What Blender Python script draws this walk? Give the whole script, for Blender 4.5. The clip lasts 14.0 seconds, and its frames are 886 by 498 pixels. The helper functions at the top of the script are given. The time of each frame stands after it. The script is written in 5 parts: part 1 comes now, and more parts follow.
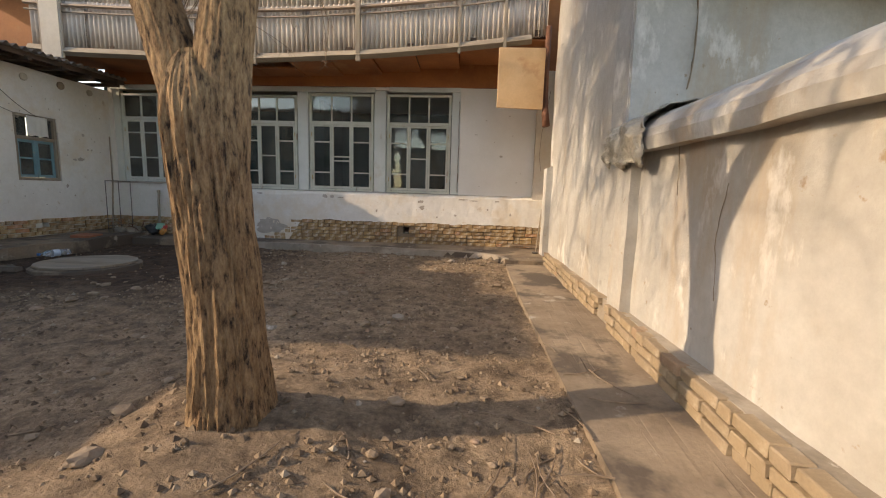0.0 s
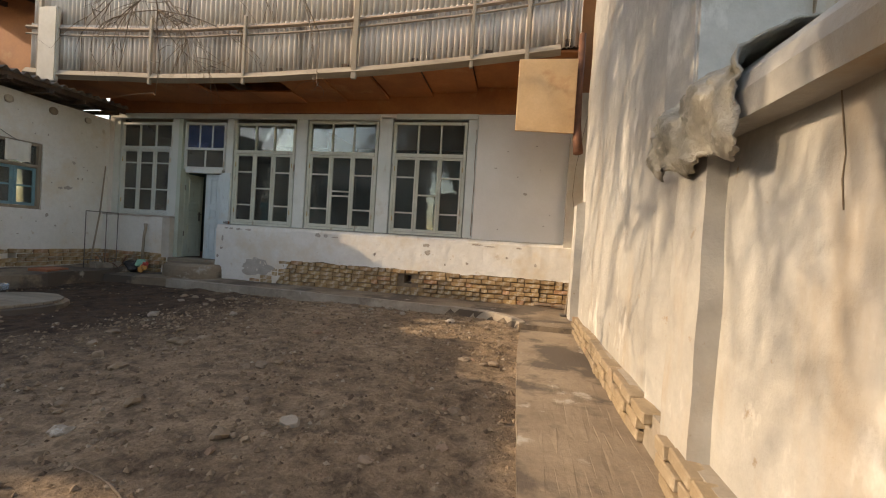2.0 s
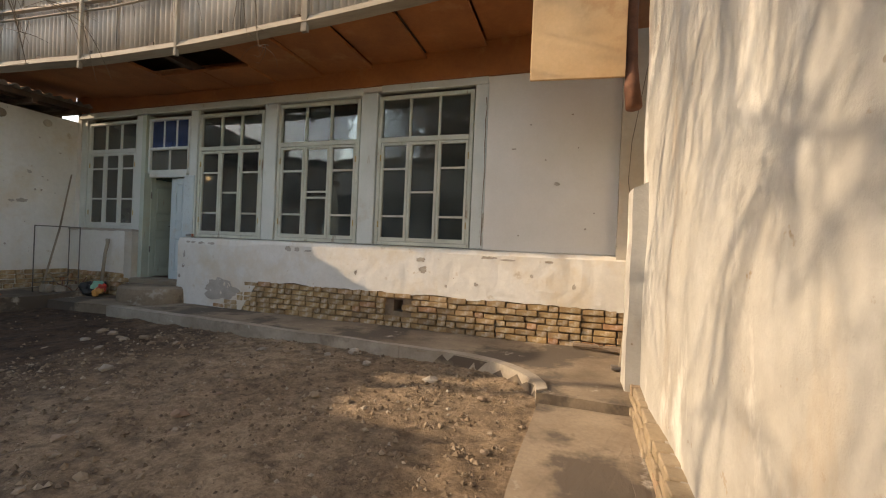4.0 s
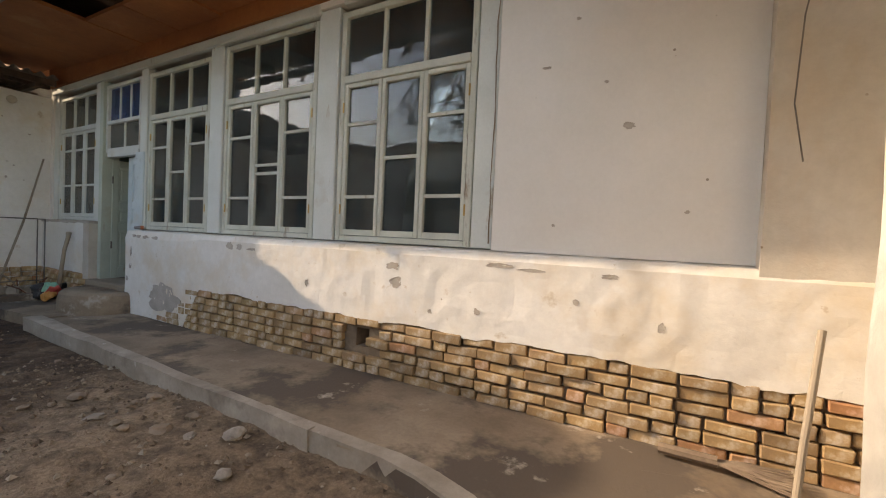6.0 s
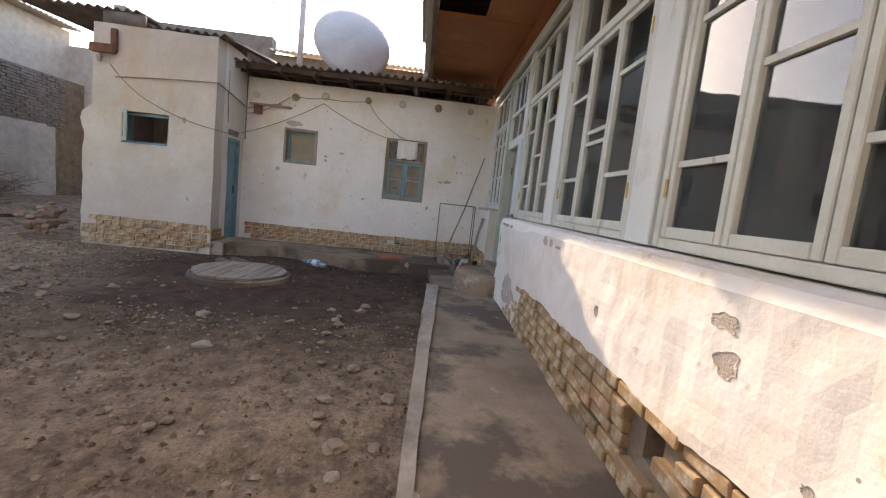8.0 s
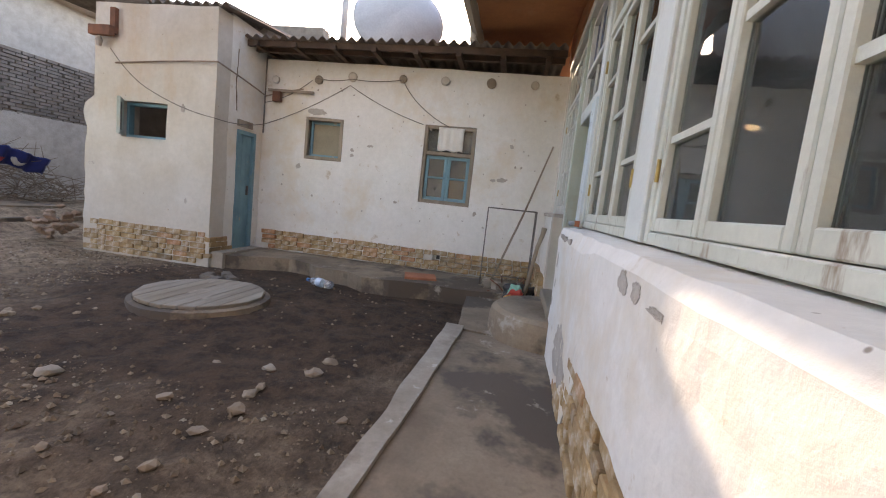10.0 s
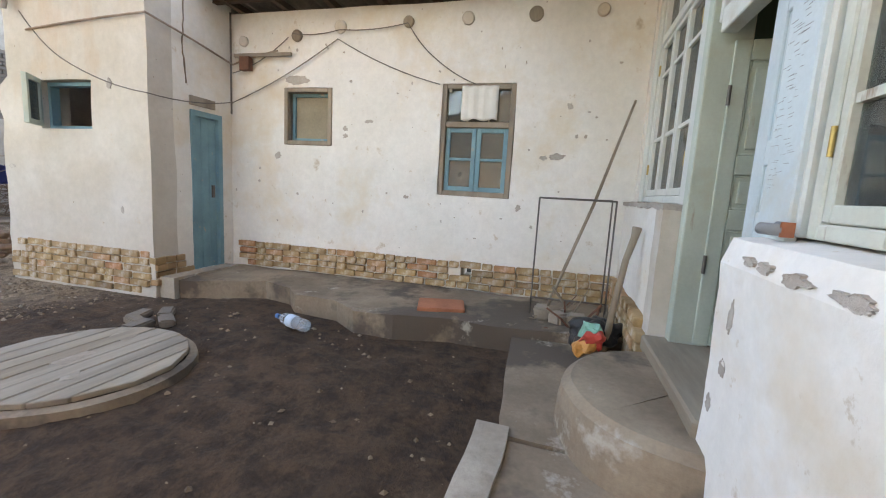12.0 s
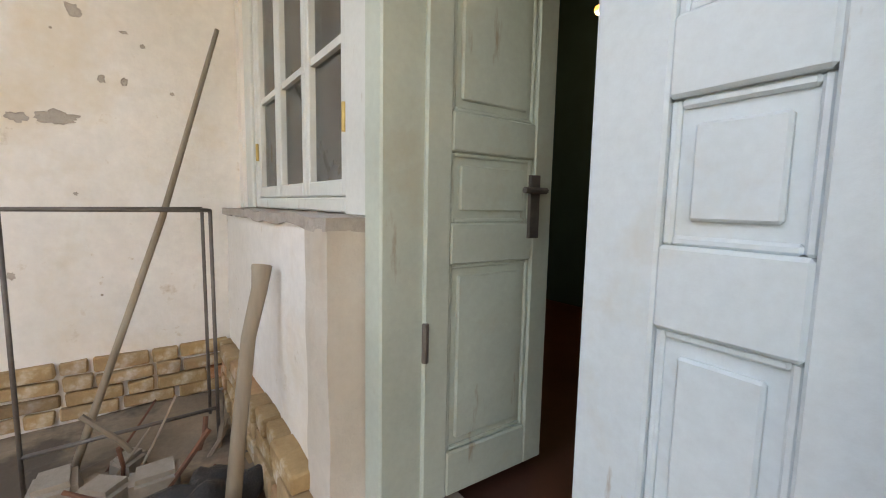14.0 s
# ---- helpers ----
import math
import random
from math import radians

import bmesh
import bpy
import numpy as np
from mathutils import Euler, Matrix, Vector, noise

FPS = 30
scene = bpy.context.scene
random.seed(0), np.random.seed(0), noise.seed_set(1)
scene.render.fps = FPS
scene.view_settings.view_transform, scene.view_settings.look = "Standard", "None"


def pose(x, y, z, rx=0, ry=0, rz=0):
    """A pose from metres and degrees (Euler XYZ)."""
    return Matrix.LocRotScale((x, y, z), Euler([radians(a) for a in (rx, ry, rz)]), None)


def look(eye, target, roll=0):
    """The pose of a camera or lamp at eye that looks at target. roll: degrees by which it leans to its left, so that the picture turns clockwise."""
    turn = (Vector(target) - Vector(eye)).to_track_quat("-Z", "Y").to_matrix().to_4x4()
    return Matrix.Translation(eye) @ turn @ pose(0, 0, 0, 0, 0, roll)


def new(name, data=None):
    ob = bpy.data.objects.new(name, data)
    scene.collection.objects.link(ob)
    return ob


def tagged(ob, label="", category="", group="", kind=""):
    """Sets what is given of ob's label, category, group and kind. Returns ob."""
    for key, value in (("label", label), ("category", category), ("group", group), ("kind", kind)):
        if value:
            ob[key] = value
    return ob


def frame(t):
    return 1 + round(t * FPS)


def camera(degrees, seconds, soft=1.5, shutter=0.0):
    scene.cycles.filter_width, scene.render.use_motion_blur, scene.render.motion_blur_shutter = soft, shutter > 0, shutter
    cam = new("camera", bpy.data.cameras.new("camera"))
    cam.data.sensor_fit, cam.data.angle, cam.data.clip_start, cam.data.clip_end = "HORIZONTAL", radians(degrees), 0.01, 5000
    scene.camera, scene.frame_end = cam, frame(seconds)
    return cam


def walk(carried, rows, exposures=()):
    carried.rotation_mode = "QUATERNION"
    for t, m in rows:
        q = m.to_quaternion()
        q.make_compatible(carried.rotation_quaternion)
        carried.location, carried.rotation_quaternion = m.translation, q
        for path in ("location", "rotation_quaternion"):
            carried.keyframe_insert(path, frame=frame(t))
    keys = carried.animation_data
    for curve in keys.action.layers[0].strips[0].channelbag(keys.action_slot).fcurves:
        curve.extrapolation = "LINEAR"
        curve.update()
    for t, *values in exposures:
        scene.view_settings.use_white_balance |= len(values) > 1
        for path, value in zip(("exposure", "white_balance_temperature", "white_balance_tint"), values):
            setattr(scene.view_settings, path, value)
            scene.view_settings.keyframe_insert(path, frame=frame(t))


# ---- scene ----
cam = camera(93.8, 14.0, soft=1.1)
PATH = [
    (0, (-0.379, 0.075, 0.945), (-0.48, 2.054, 0.675), 1.7),
    (0.5, (-0.129, 0.386, 0.802), (-0.503, 2.349, 0.879), 5.2),
    (1, (0.031, 0.804, 0.818), (-0.282, 2.771, 1.001), 3.1),
    (1.5, (0.14, 1.258, 0.814), (-0.096, 3.24, 0.94), 4.8),
    (2, (0.218, 1.776, 0.821), (-0.119, 3.747, 0.785), 3.6),
    (2.5, (0.325, 2.284, 0.839), (-0.109, 4.236, 0.812), 2.3),
    (3, (0.45, 2.811, 0.859), (-0.114, 4.73, 0.861), 2.5),
    (5.5, (0.621, 5.863, 0.967), (-0.023, 7.756, 0.924), 2.3),
    (6, (0.586, 6.399, 0.979), (-0.352, 8.165, 0.925), 2.6),
    (6.5, (0.474, 6.832, 0.958), (-0.767, 8.395, 0.837), 4.0),
    (7, (0.342, 7.358, 0.968), (-1.255, 8.544, 0.761), 5.7),
    (7.5, (0.191, 7.818, 1.023), (-1.727, 8.335, 0.786), 6.2),
    (10, (-2.067, 8.853, 0.989), (-4.032, 8.556, 0.765), 6.3),
    (10.5, (-2.558, 8.872, 1.006), (-4.511, 8.534, 0.739), 5.5),
    (11, (-3.013, 8.83, 1.012), (-4.915, 8.264, 0.764), 3.6),
    (11.5, (-3.466, 8.682, 1.017), (-5.245, 7.816, 0.729), 2.4),
    (12, (-3.988, 8.651, 0.994), (-5.908, 8.165, 0.717), 3.3),
    (12.5, (-4.483, 8.664, 0.987), (-6.467, 8.66, 0.738), 3.1),
    (13, (-4.959, 8.795, 0.997), (-6.908, 9.184, 0.772), 2.2),
    (13.5, (-5.399, 8.832, 1.028), (-7.224, 9.614, 0.794), 1.4),
    (14, (-5.832, 8.93, 1.03), (-7.423, 10.124, 0.82), 1.1),
]
walk(cam, [(t, look(eye, target, roll)) for t, eye, target, roll in PATH],
     [(0, 1.7, 8200, 13), (3, 1.72, 8700, 12), (6, 2.0, 8100, 13), (7.5, 2.42, 8000, 19), (10, 2.88, 8000, 19), (12, 3.5, 8200, 14), (13.5, 3.5, 9600, 17), (14, 3.6, 10000, 20)])

# ---- light ----
SUN_TO = Vector((-0.9713, -0.238, 0.0)).normalized()
ELEV = radians(25.9)
world = bpy.data.worlds.new("world")
scene.world = world
world.use_nodes = True
wn = world.node_tree.nodes
sky = wn.new("ShaderNodeTexSky")
sky.sky_type, sky.sun_disc = "NISHITA", False
sky.sun_elevation, sky.sun_rotation = ELEV, math.atan2(SUN_TO.x, SUN_TO.y)
world.node_tree.links.new(sky.outputs[0], wn["Background"].inputs[0])
wn["Background"].inputs[1].default_value = 0.15
sun = new("sun", bpy.data.lights.new("sun", "SUN"))
sun.data.energy, sun.data.angle, sun.data.color = 1.5, radians(0.55), (1.0, 0.86, 0.70)
to_sun = Vector((SUN_TO.x * math.cos(ELEV), SUN_TO.y * math.cos(ELEV), math.sin(ELEV)))
sun.matrix_world = look(to_sun * 40, (0, 0, 0))


# ---- materials ----
def shader(name):
    m = bpy.data.materials.new(name)
    m.use_nodes = True
    return m, m.node_tree.nodes, m.node_tree.links, m.node_tree.nodes["Principled BSDF"]


def ramp(nodes, links, source, stops):
    r = nodes.new("ShaderNodeValToRGB")
    els = r.color_ramp.elements
    while len(els) < len(stops):
        els.new(0.5)
    for e, (p, c) in zip(els, stops):
        e.position = p
        e.color = (*c, 1) if len(c) == 3 else c
    links.new(source, r.inputs[0])
    return r.outputs[0]


def noise_of(nodes, links, scale, detail=6, stretch=None, rough=0.6):
    co = nodes.new("ShaderNodeTexCoord").outputs["Object"]
    if stretch:
        mp = nodes.new("ShaderNodeMapping")
        mp.inputs["Scale"].default_value = stretch
        links.new(co, mp.inputs[0])
        co = mp.outputs[0]
    n = nodes.new("ShaderNodeTexNoise")
    n.inputs["Scale"].default_value, n.inputs["Detail"].default_value, n.inputs["Roughness"].default_value = scale, detail, rough
    links.new(co, n.inputs["Vector"])
    return n.outputs[0]


def blend(nodes, links, fac, a, b, how="MIX"):
    m = nodes.new("ShaderNodeMix")
    m.data_type, m.blend_type = "RGBA", how
    for sock, v in ((m.inputs[0], fac), (m.inputs[6], a), (m.inputs[7], b)):
        if isinstance(v, (int, float)):
            sock.default_value = v
        elif isinstance(v, tuple):
            sock.default_value = (*v, 1)
        else:
            links.new(v, sock)
    return m.outputs[2]


def rough_surface(name, light, dark, scale=3.0, grain=40.0, rough=0.9, bump=0.3, depth=0.01, stain=None, stretch=None, metal=0.0,
                  vary=0.0, specks=None, grain_mix=0.35):
    """Two-scale colour, fine relief; stain = (colour, scale, from, to) in patches; specks = (colour, scale, size)."""
    m, n, l, b = shader(name)
    big = noise_of(n, l, scale, 5, stretch)
    fine = noise_of(n, l, grain, 6, stretch, 0.7)
    col = ramp(n, l, big, [(0.32, dark), (0.68, light)])
    g = ramp(n, l, fine, [(0.25, (0.45, 0.45, 0.45)), (0.7, (1, 1, 1))])
    col = blend(n, l, grain_mix, col, g, "MULTIPLY")
    for s in stain or ():
        f = ramp(n, l, noise_of(n, l, s[1], 6, s[4] if len(s) > 4 else None, 0.65), [(s[2], (0, 0, 0)), (s[3], (1, 1, 1))])
        col = blend(n, l, f, col, s[0])
    if specks:
        v = n.new("ShaderNodeTexVoronoi")
        v.inputs["Scale"].default_value = specks[1]
        l.new(n.new("ShaderNodeTexCoord").outputs["Object"], v.inputs["Vector"])
        f = ramp(n, l, v.outputs["Distance"], [(specks[2] * 0.7, (1, 1, 1)), (specks[2], (0, 0, 0))])
        pick = ramp(n, l, noise_of(n, l, specks[1] * 0.35, 2), [(0.52, (0, 0, 0)), (0.56, (1, 1, 1))])
        f = blend(n, l, 1.0, f, pick, "MULTIPLY")
        col = blend(n, l, f, col, specks[0])
    if vary:
        info = n.new("ShaderNodeObjectInfo").outputs["Random"]
        col = blend(n, l, vary, col, ramp(n, l, info, [(0, (0.42, 0.37, 0.33)), (0.3, (1, 0.9, 0.7)), (0.6, (0.78, 0.72, 0.66)), (0.88, (1.0, 0.97, 0.92)), (1, (0.95, 0.52, 0.38))]), "MULTIPLY")
    l.new(col, b.inputs["Base Color"])
    b.inputs["Roughness"].default_value, b.inputs["Metallic"].default_value = rough, metal
    bp = n.new("ShaderNodeBump")
    bp.inputs["Strength"].default_value, bp.inputs["Distance"].default_value = bump, depth
    h = blend(n, l, 0.5, fine, big)
    l.new(h, bp.inputs["Height"])
    l.new(bp.outputs[0], b.inputs["Normal"])
    return m


M_plaster = rough_surface("lime_plaster", (0.84, 0.82, 0.78), (0.76, 0.73, 0.67), 1.3, 16, 0.9, 0.3, 0.02,
                          [((0.66, 0.55, 0.40), 0.9, 0.50, 0.72), ((0.55, 0.47, 0.37), 4.0, 0.64, 0.72), ((0.60, 0.52, 0.42), 11.0, 0.66, 0.72)], specks=((0.32, 0.27, 0.22), 8.0, 0.06), grain_mix=0.22)
M_plaster_yellow = rough_surface("stained_plaster", (0.64, 0.60, 0.54), (0.53, 0.47, 0.38), 1.1, 14, 0.9, 0.5, 0.022,
                                 [((0.50, 0.33, 0.18), 0.8, 0.54, 0.80, (1, 1, 0.4)), ((0.55, 0.45, 0.33), 4.0, 0.66, 0.74)], specks=((0.3, 0.24, 0.18), 8.0, 0.07), grain_mix=0.25)
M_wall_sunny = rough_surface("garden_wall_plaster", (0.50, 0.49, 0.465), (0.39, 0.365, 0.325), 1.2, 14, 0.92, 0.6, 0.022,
                             [((0.38, 0.27, 0.16), 1.1, 0.54, 0.76, (1, 1, 0.3)), ((0.62, 0.60, 0.56), 2.3, 0.58, 0.68, (1, 1, 0.5)), ((0.30, 0.23, 0.16), 6.0, 0.66, 0.72)],
                             specks=((0.25, 0.2, 0.15), 7.0, 0.06), grain_mix=0.3)
M_plaster_grey = rough_surface("panel_plaster", (0.80, 0.77, 0.73), (0.73, 0.70, 0.65), 1.5, 40, 0.85, 0.3, 0.006, specks=((0.33, 0.28, 0.24), 6, 0.06), grain_mix=0.1)
M_bare = rough_surface("bare_cement_patch", (0.54, 0.49, 0.43), (0.41, 0.36, 0.31), 5, 50, 0.95, 0.8, 0.02)
M_mortar = rough_surface("mortar", (0.30, 0.23, 0.16), (0.18, 0.13, 0.09), 6, 60, 0.95, 0.8, 0.015)
M_brick = rough_surface("yellow_brick", (0.52, 0.38, 0.22), (0.38, 0.26, 0.15), 7, 70, 0.92, 0.7, 0.01, [((0.66, 0.62, 0.56), 3.5, 0.56, 0.66)], vary=0.75)
M_brick_washed = rough_surface("whitewashed_brick", (0.44, 0.35, 0.25), (0.30, 0.23, 0.155), 4, 50, 0.95, 0.7, 0.012, [((0.50, 0.44, 0.35), 2.0, 0.5, 0.62)], vary=0.35)
M_brick_grey = rough_surface("grey_brick", (0.29, 0.25, 0.215), (0.18, 0.15, 0.13), 5, 60, 0.95, 0.7, 0.01, vary=0.6)


def earth_material():
    """Dry clods over fine dust, with a large damp dark patch by the well."""
    m, n, l, b = shader("yard_earth")
    big, mid, fine = noise_of(n, l, 0.9, 5), noise_of(n, l, 6, 6, None, 0.7), noise_of(n, l, 38, 6, None, 0.75)
    col = ramp(n, l, big, [(0.3, (0.30, 0.21, 0.135)), (0.7, (0.49, 0.36, 0.24))])
    col = blend(n, l, 0.75, col, ramp(n, l, mid, [(0.38, (0.26, 0.24, 0.23)), (0.58, (1, 1, 1))]), "MULTIPLY")
    col = blend(n, l, 0.7, col, ramp(n, l, fine, [(0.35, (0.4, 0.38, 0.36)), (0.65, (1, 1, 1))]), "MULTIPLY")
    far = n.new("ShaderNodeVectorMath")
    far.operation = "DISTANCE"
    far.inputs[1].default_value = (-6.3, 6.6, -0.3)
    l.new(n.new("ShaderNodeTexCoord").outputs["Object"], far.inputs[0])
    edge = n.new("ShaderNodeMath")
    edge.operation, edge.inputs[1].default_value = "MULTIPLY_ADD", 4.0
    l.new(noise_of(n, l, 0.8, 6), edge.inputs[0]), l.new(far.outputs["Value"], edge.inputs[2])
    div = n.new("ShaderNodeMath")
    div.operation, div.inputs[1].default_value = "DIVIDE", 10.0
    l.new(edge.outputs[0], div.inputs[0])
    damp = ramp(n, l, div.outputs[0], [(0.40, (1, 1, 1)), (0.56, (0, 0, 0))])
    col = blend(n, l, damp, col, blend(n, l, 1.0, col, (0.27, 0.215, 0.18), "MULTIPLY"))
    l.new(col, b.inputs["Base Color"])
    b.inputs["Roughness"].default_value = 0.97
    bp = n.new("ShaderNodeBump")
    bp.inputs["Strength"].default_value, bp.inputs["Distance"].default_value = 1.0, 0.05
    l.new(blend(n, l, 0.4, mid, fine), bp.inputs["Height"])
    l.new(bp.outputs[0], b.inputs["Normal"])
    return m


M_earth = earth_material()
M_cement = rough_surface("worn_cement", (0.36, 0.28, 0.20), (0.19, 0.14, 0.097), 1.6, 35, 0.9, 0.6, 0.012,
                         [((0.11, 0.085, 0.065), 0.9, 0.49, 0.56), ((0.42, 0.37, 0.31), 2.2, 0.62, 0.68)], grain_mix=0.4)
M_cement_pale = rough_surface("pale_cement", (0.46, 0.40, 0.33), (0.28, 0.235, 0.185), 2.2, 30, 0.9, 0.8, 0.015, [((0.17, 0.14, 0.11), 1.4, 0.55, 0.68), ((0.52, 0.48, 0.42), 6, 0.64, 0.7)], grain_mix=0.35)
M_white_paint = rough_surface("worn_pale_paint", (0.70, 0.73, 0.70), (0.60, 0.63, 0.59), 2.0, 45, 0.6, 0.25, 0.004,
                              [((0.40, 0.33, 0.25), 10, 0.64, 0.72, (1, 1, 0.2)), ((0.52, 0.49, 0.42), 2.2, 0.58, 0.75)], grain_mix=0.18)
M_green_paint = rough_surface("pale_green_paint", (0.53, 0.60, 0.52), (0.44, 0.50, 0.43), 2.0, 45, 0.55, 0.3, 0.004,
                              [((0.36, 0.31, 0.23), 9, 0.64, 0.71, (1, 1, 0.22)), ((0.46, 0.45, 0.34), 2.5, 0.56, 0.75)], grain_mix=0.2)
M_blue_paint = rough_surface("pale_blue_paint", (0.62, 0.71, 0.74), (0.54, 0.63, 0.66), 2.0, 45, 0.5, 0.35, 0.004,
                             [((0.36, 0.30, 0.24), 9, 0.64, 0.71, (1, 1, 0.22)), ((0.52, 0.52, 0.47), 2.5, 0.56, 0.75)], grain_mix=0.2)
M_cream_paint = rough_surface("cream_paint", (0.63, 0.645, 0.57), (0.52, 0.53, 0.45), 3, 45, 0.6, 0.5, 0.006, [((0.27, 0.20, 0.14), 8, 0.60, 0.68, (1, 1, 0.22))], grain_mix=0.2)
M_teal_paint = rough_surface("teal_paint", (0.19, 0.36, 0.42), (0.13, 0.26, 0.31), 3, 45, 0.6, 0.3, 0.004, [((0.36, 0.34, 0.28), 9, 0.62, 0.7)], grain_mix=0.2)
M_wood_grey = rough_surface("weathered_wood", (0.42, 0.36, 0.29), (0.26, 0.21, 0.16), 4, 30, 0.9, 0.6, 0.006, stretch=(1, 1, 0.15), vary=0.3)
M_wood_h = rough_surface("weathered_board", (0.42, 0.36, 0.29), (0.26, 0.21, 0.16), 4, 30, 0.9, 0.6, 0.006, stretch=(0.15, 1, 1), vary=0.3)
M_wood_dark = rough_surface("dark_old_wood", (0.12, 0.075, 0.05), (0.06, 0.04, 0.028), 4, 30, 0.9, 0.5, 0.006)
M_soffit = rough_surface("rust_brown_board", (0.46, 0.17, 0.055), (0.30, 0.11, 0.04), 1.2, 20, 0.8, 0.3, 0.006, [((0.42, 0.20, 0.08), 2, 0.58, 0.75)], grain_mix=0.3)
M_board = rough_surface("orange_stained_board", (0.70, 0.48, 0.27), (0.58, 0.36, 0.18), 1.4, 30, 0.8, 0.3, 0.004, [((0.40, 0.17, 0.07), 1.6, 0.55, 0.75)], grain_mix=0.2)
M_rust = rough_surface("rusty_steel", (0.24, 0.10, 0.055), (0.12, 0.055, 0.035), 5, 50, 0.85, 0.5, 0.004)
M_slate = rough_surface("fibre_cement_sheet", (0.68, 0.60, 0.52), (0.56, 0.485, 0.42), 1.6, 40, 0.95, 0.4, 0.004, [((0.27, 0.22, 0.18), 1.2, 0.56, 0.72, (1, 1, 0.3))], grain_mix=0.25)
M_slate_dark = rough_surface("old_roof_sheet", (0.26, 0.22, 0.19), (0.13, 0.11, 0.095), 2.5, 40, 0.95, 0.5, 0.006)


def bark_material():
    """Deep vertical furrows between plated ridges."""
    m, n, l, b = shader("furrowed_bark")
    ridge, fine, big = noise_of(n, l, 34, 6, (1, 1, 0.3), 0.7), noise_of(n, l, 70, 6, (1, 1, 0.45), 0.7), noise_of(n, l, 3, 4, (1, 1, 0.4))
    col = ramp(n, l, ridge, [(0.36, (0.05, 0.03, 0.018)), (0.47, (0.34, 0.215, 0.115)), (0.66, (0.56, 0.38, 0.21))])
    col = blend(n, l, 0.55, col, ramp(n, l, fine, [(0.3, (0.4, 0.36, 0.33)), (0.65, (1, 1, 1))]), "MULTIPLY")
    col = blend(n, l, ramp(n, l, big, [(0.56, (0, 0, 0)), (0.72, (0.55, 0.55, 0.55))]), col, (0.32, 0.14, 0.05))
    l.new(col, b.inputs["Base Color"])
    b.inputs["Roughness"].default_value = 0.95
    bp = n.new("ShaderNodeBump")
    bp.inputs["Strength"].default_value, bp.inputs["Distance"].default_value = 1.0, 0.05
    l.new(blend(n, l, 0.25, ridge, fine), bp.inputs["Height"])
    l.new(bp.outputs[0], b.inputs["Normal"])
    return m


M_bark = bark_material()
M_twig = rough_surface("twig", (0.30, 0.225, 0.16), (0.17, 0.12, 0.085), 8, 40, 0.9, 0.3, 0.004)
M_canvas = rough_surface("dirty_canvas", (0.46, 0.43, 0.37), (0.27, 0.25, 0.21), 4, 14, 0.95, 1.0, 0.06, [((0.45, 0.40, 0.32), 6, 0.6, 0.7)])
M_stone = rough_surface("field_stone", (0.40, 0.315, 0.235), (0.25, 0.19, 0.135), 6, 50, 0.95, 0.6, 0.01, vary=0.4)
M_terracotta = rough_surface("terracotta", (0.50, 0.19, 0.10), (0.36, 0.13, 0.07), 4, 50, 0.9, 0.4, 0.005)
# Room paint kept near-black: the unlit room's dimness is put into these colours.
M_room = rough_surface("dim_room_paint", (0.035, 0.09, 0.095), (0.025, 0.065, 0.07), 2, 30, 0.8, 0.2, 0.004, grain_mix=0.1)
M_floor_red = rough_surface("dim_brown_floor_paint", (0.11, 0.035, 0.02), (0.06, 0.02, 0.013), 3, 30, 0.5, 0.2, 0.003)
M_dish = rough_surface("dish_enamel", (0.46, 0.43, 0.41), (0.38, 0.355, 0.335), 2, 30, 0.5, 0.1, 0.003)
M_steel = rough_surface("dull_steel", (0.22, 0.20, 0.18), (0.12, 0.10, 0.09), 6, 50, 0.6, 0.3, 0.003, metal=0.5)
M_brass = rough_surface("brass", (0.60, 0.42, 0.16), (0.42, 0.28, 0.10), 6, 50, 0.4, 0.2, 0.002, metal=0.8)
M_cable = rough_surface("cable", (0.20, 0.17, 0.14), (0.12, 0.10, 0.09), 6, 50, 0.7, 0.1, 0.002)
M_cloth = rough_surface("white_cloth", (0.80, 0.78, 0.72), (0.70, 0.67, 0.60), 5, 60, 0.9, 0.5, 0.01, grain_mix=0.1)
# Near-black colour stands in for the gloom inside the low house.
M_dark = rough_surface("unlit_interior_black", (0.05, 0.045, 0.04), (0.03, 0.027, 0.025), 3, 30, 0.9, 0.2, 0.004)
M_black_bag = rough_surface("black_plastic", (0.03, 0.03, 0.032), (0.015, 0.015, 0.016), 6, 30, 0.35, 0.9, 0.02)


def plain(name, colour, rough=0.6, metal=0.0):
    m, n, l, b = shader(name)
    l.new(ramp(n, l, noise_of(n, l, 9, 4), [(0.3, tuple(c * 0.8 for c in colour)), (0.7, colour)]), b.inputs["Base Color"])
    b.inputs["Roughness"].default_value, b.inputs["Metallic"].default_value = rough, metal
    return m


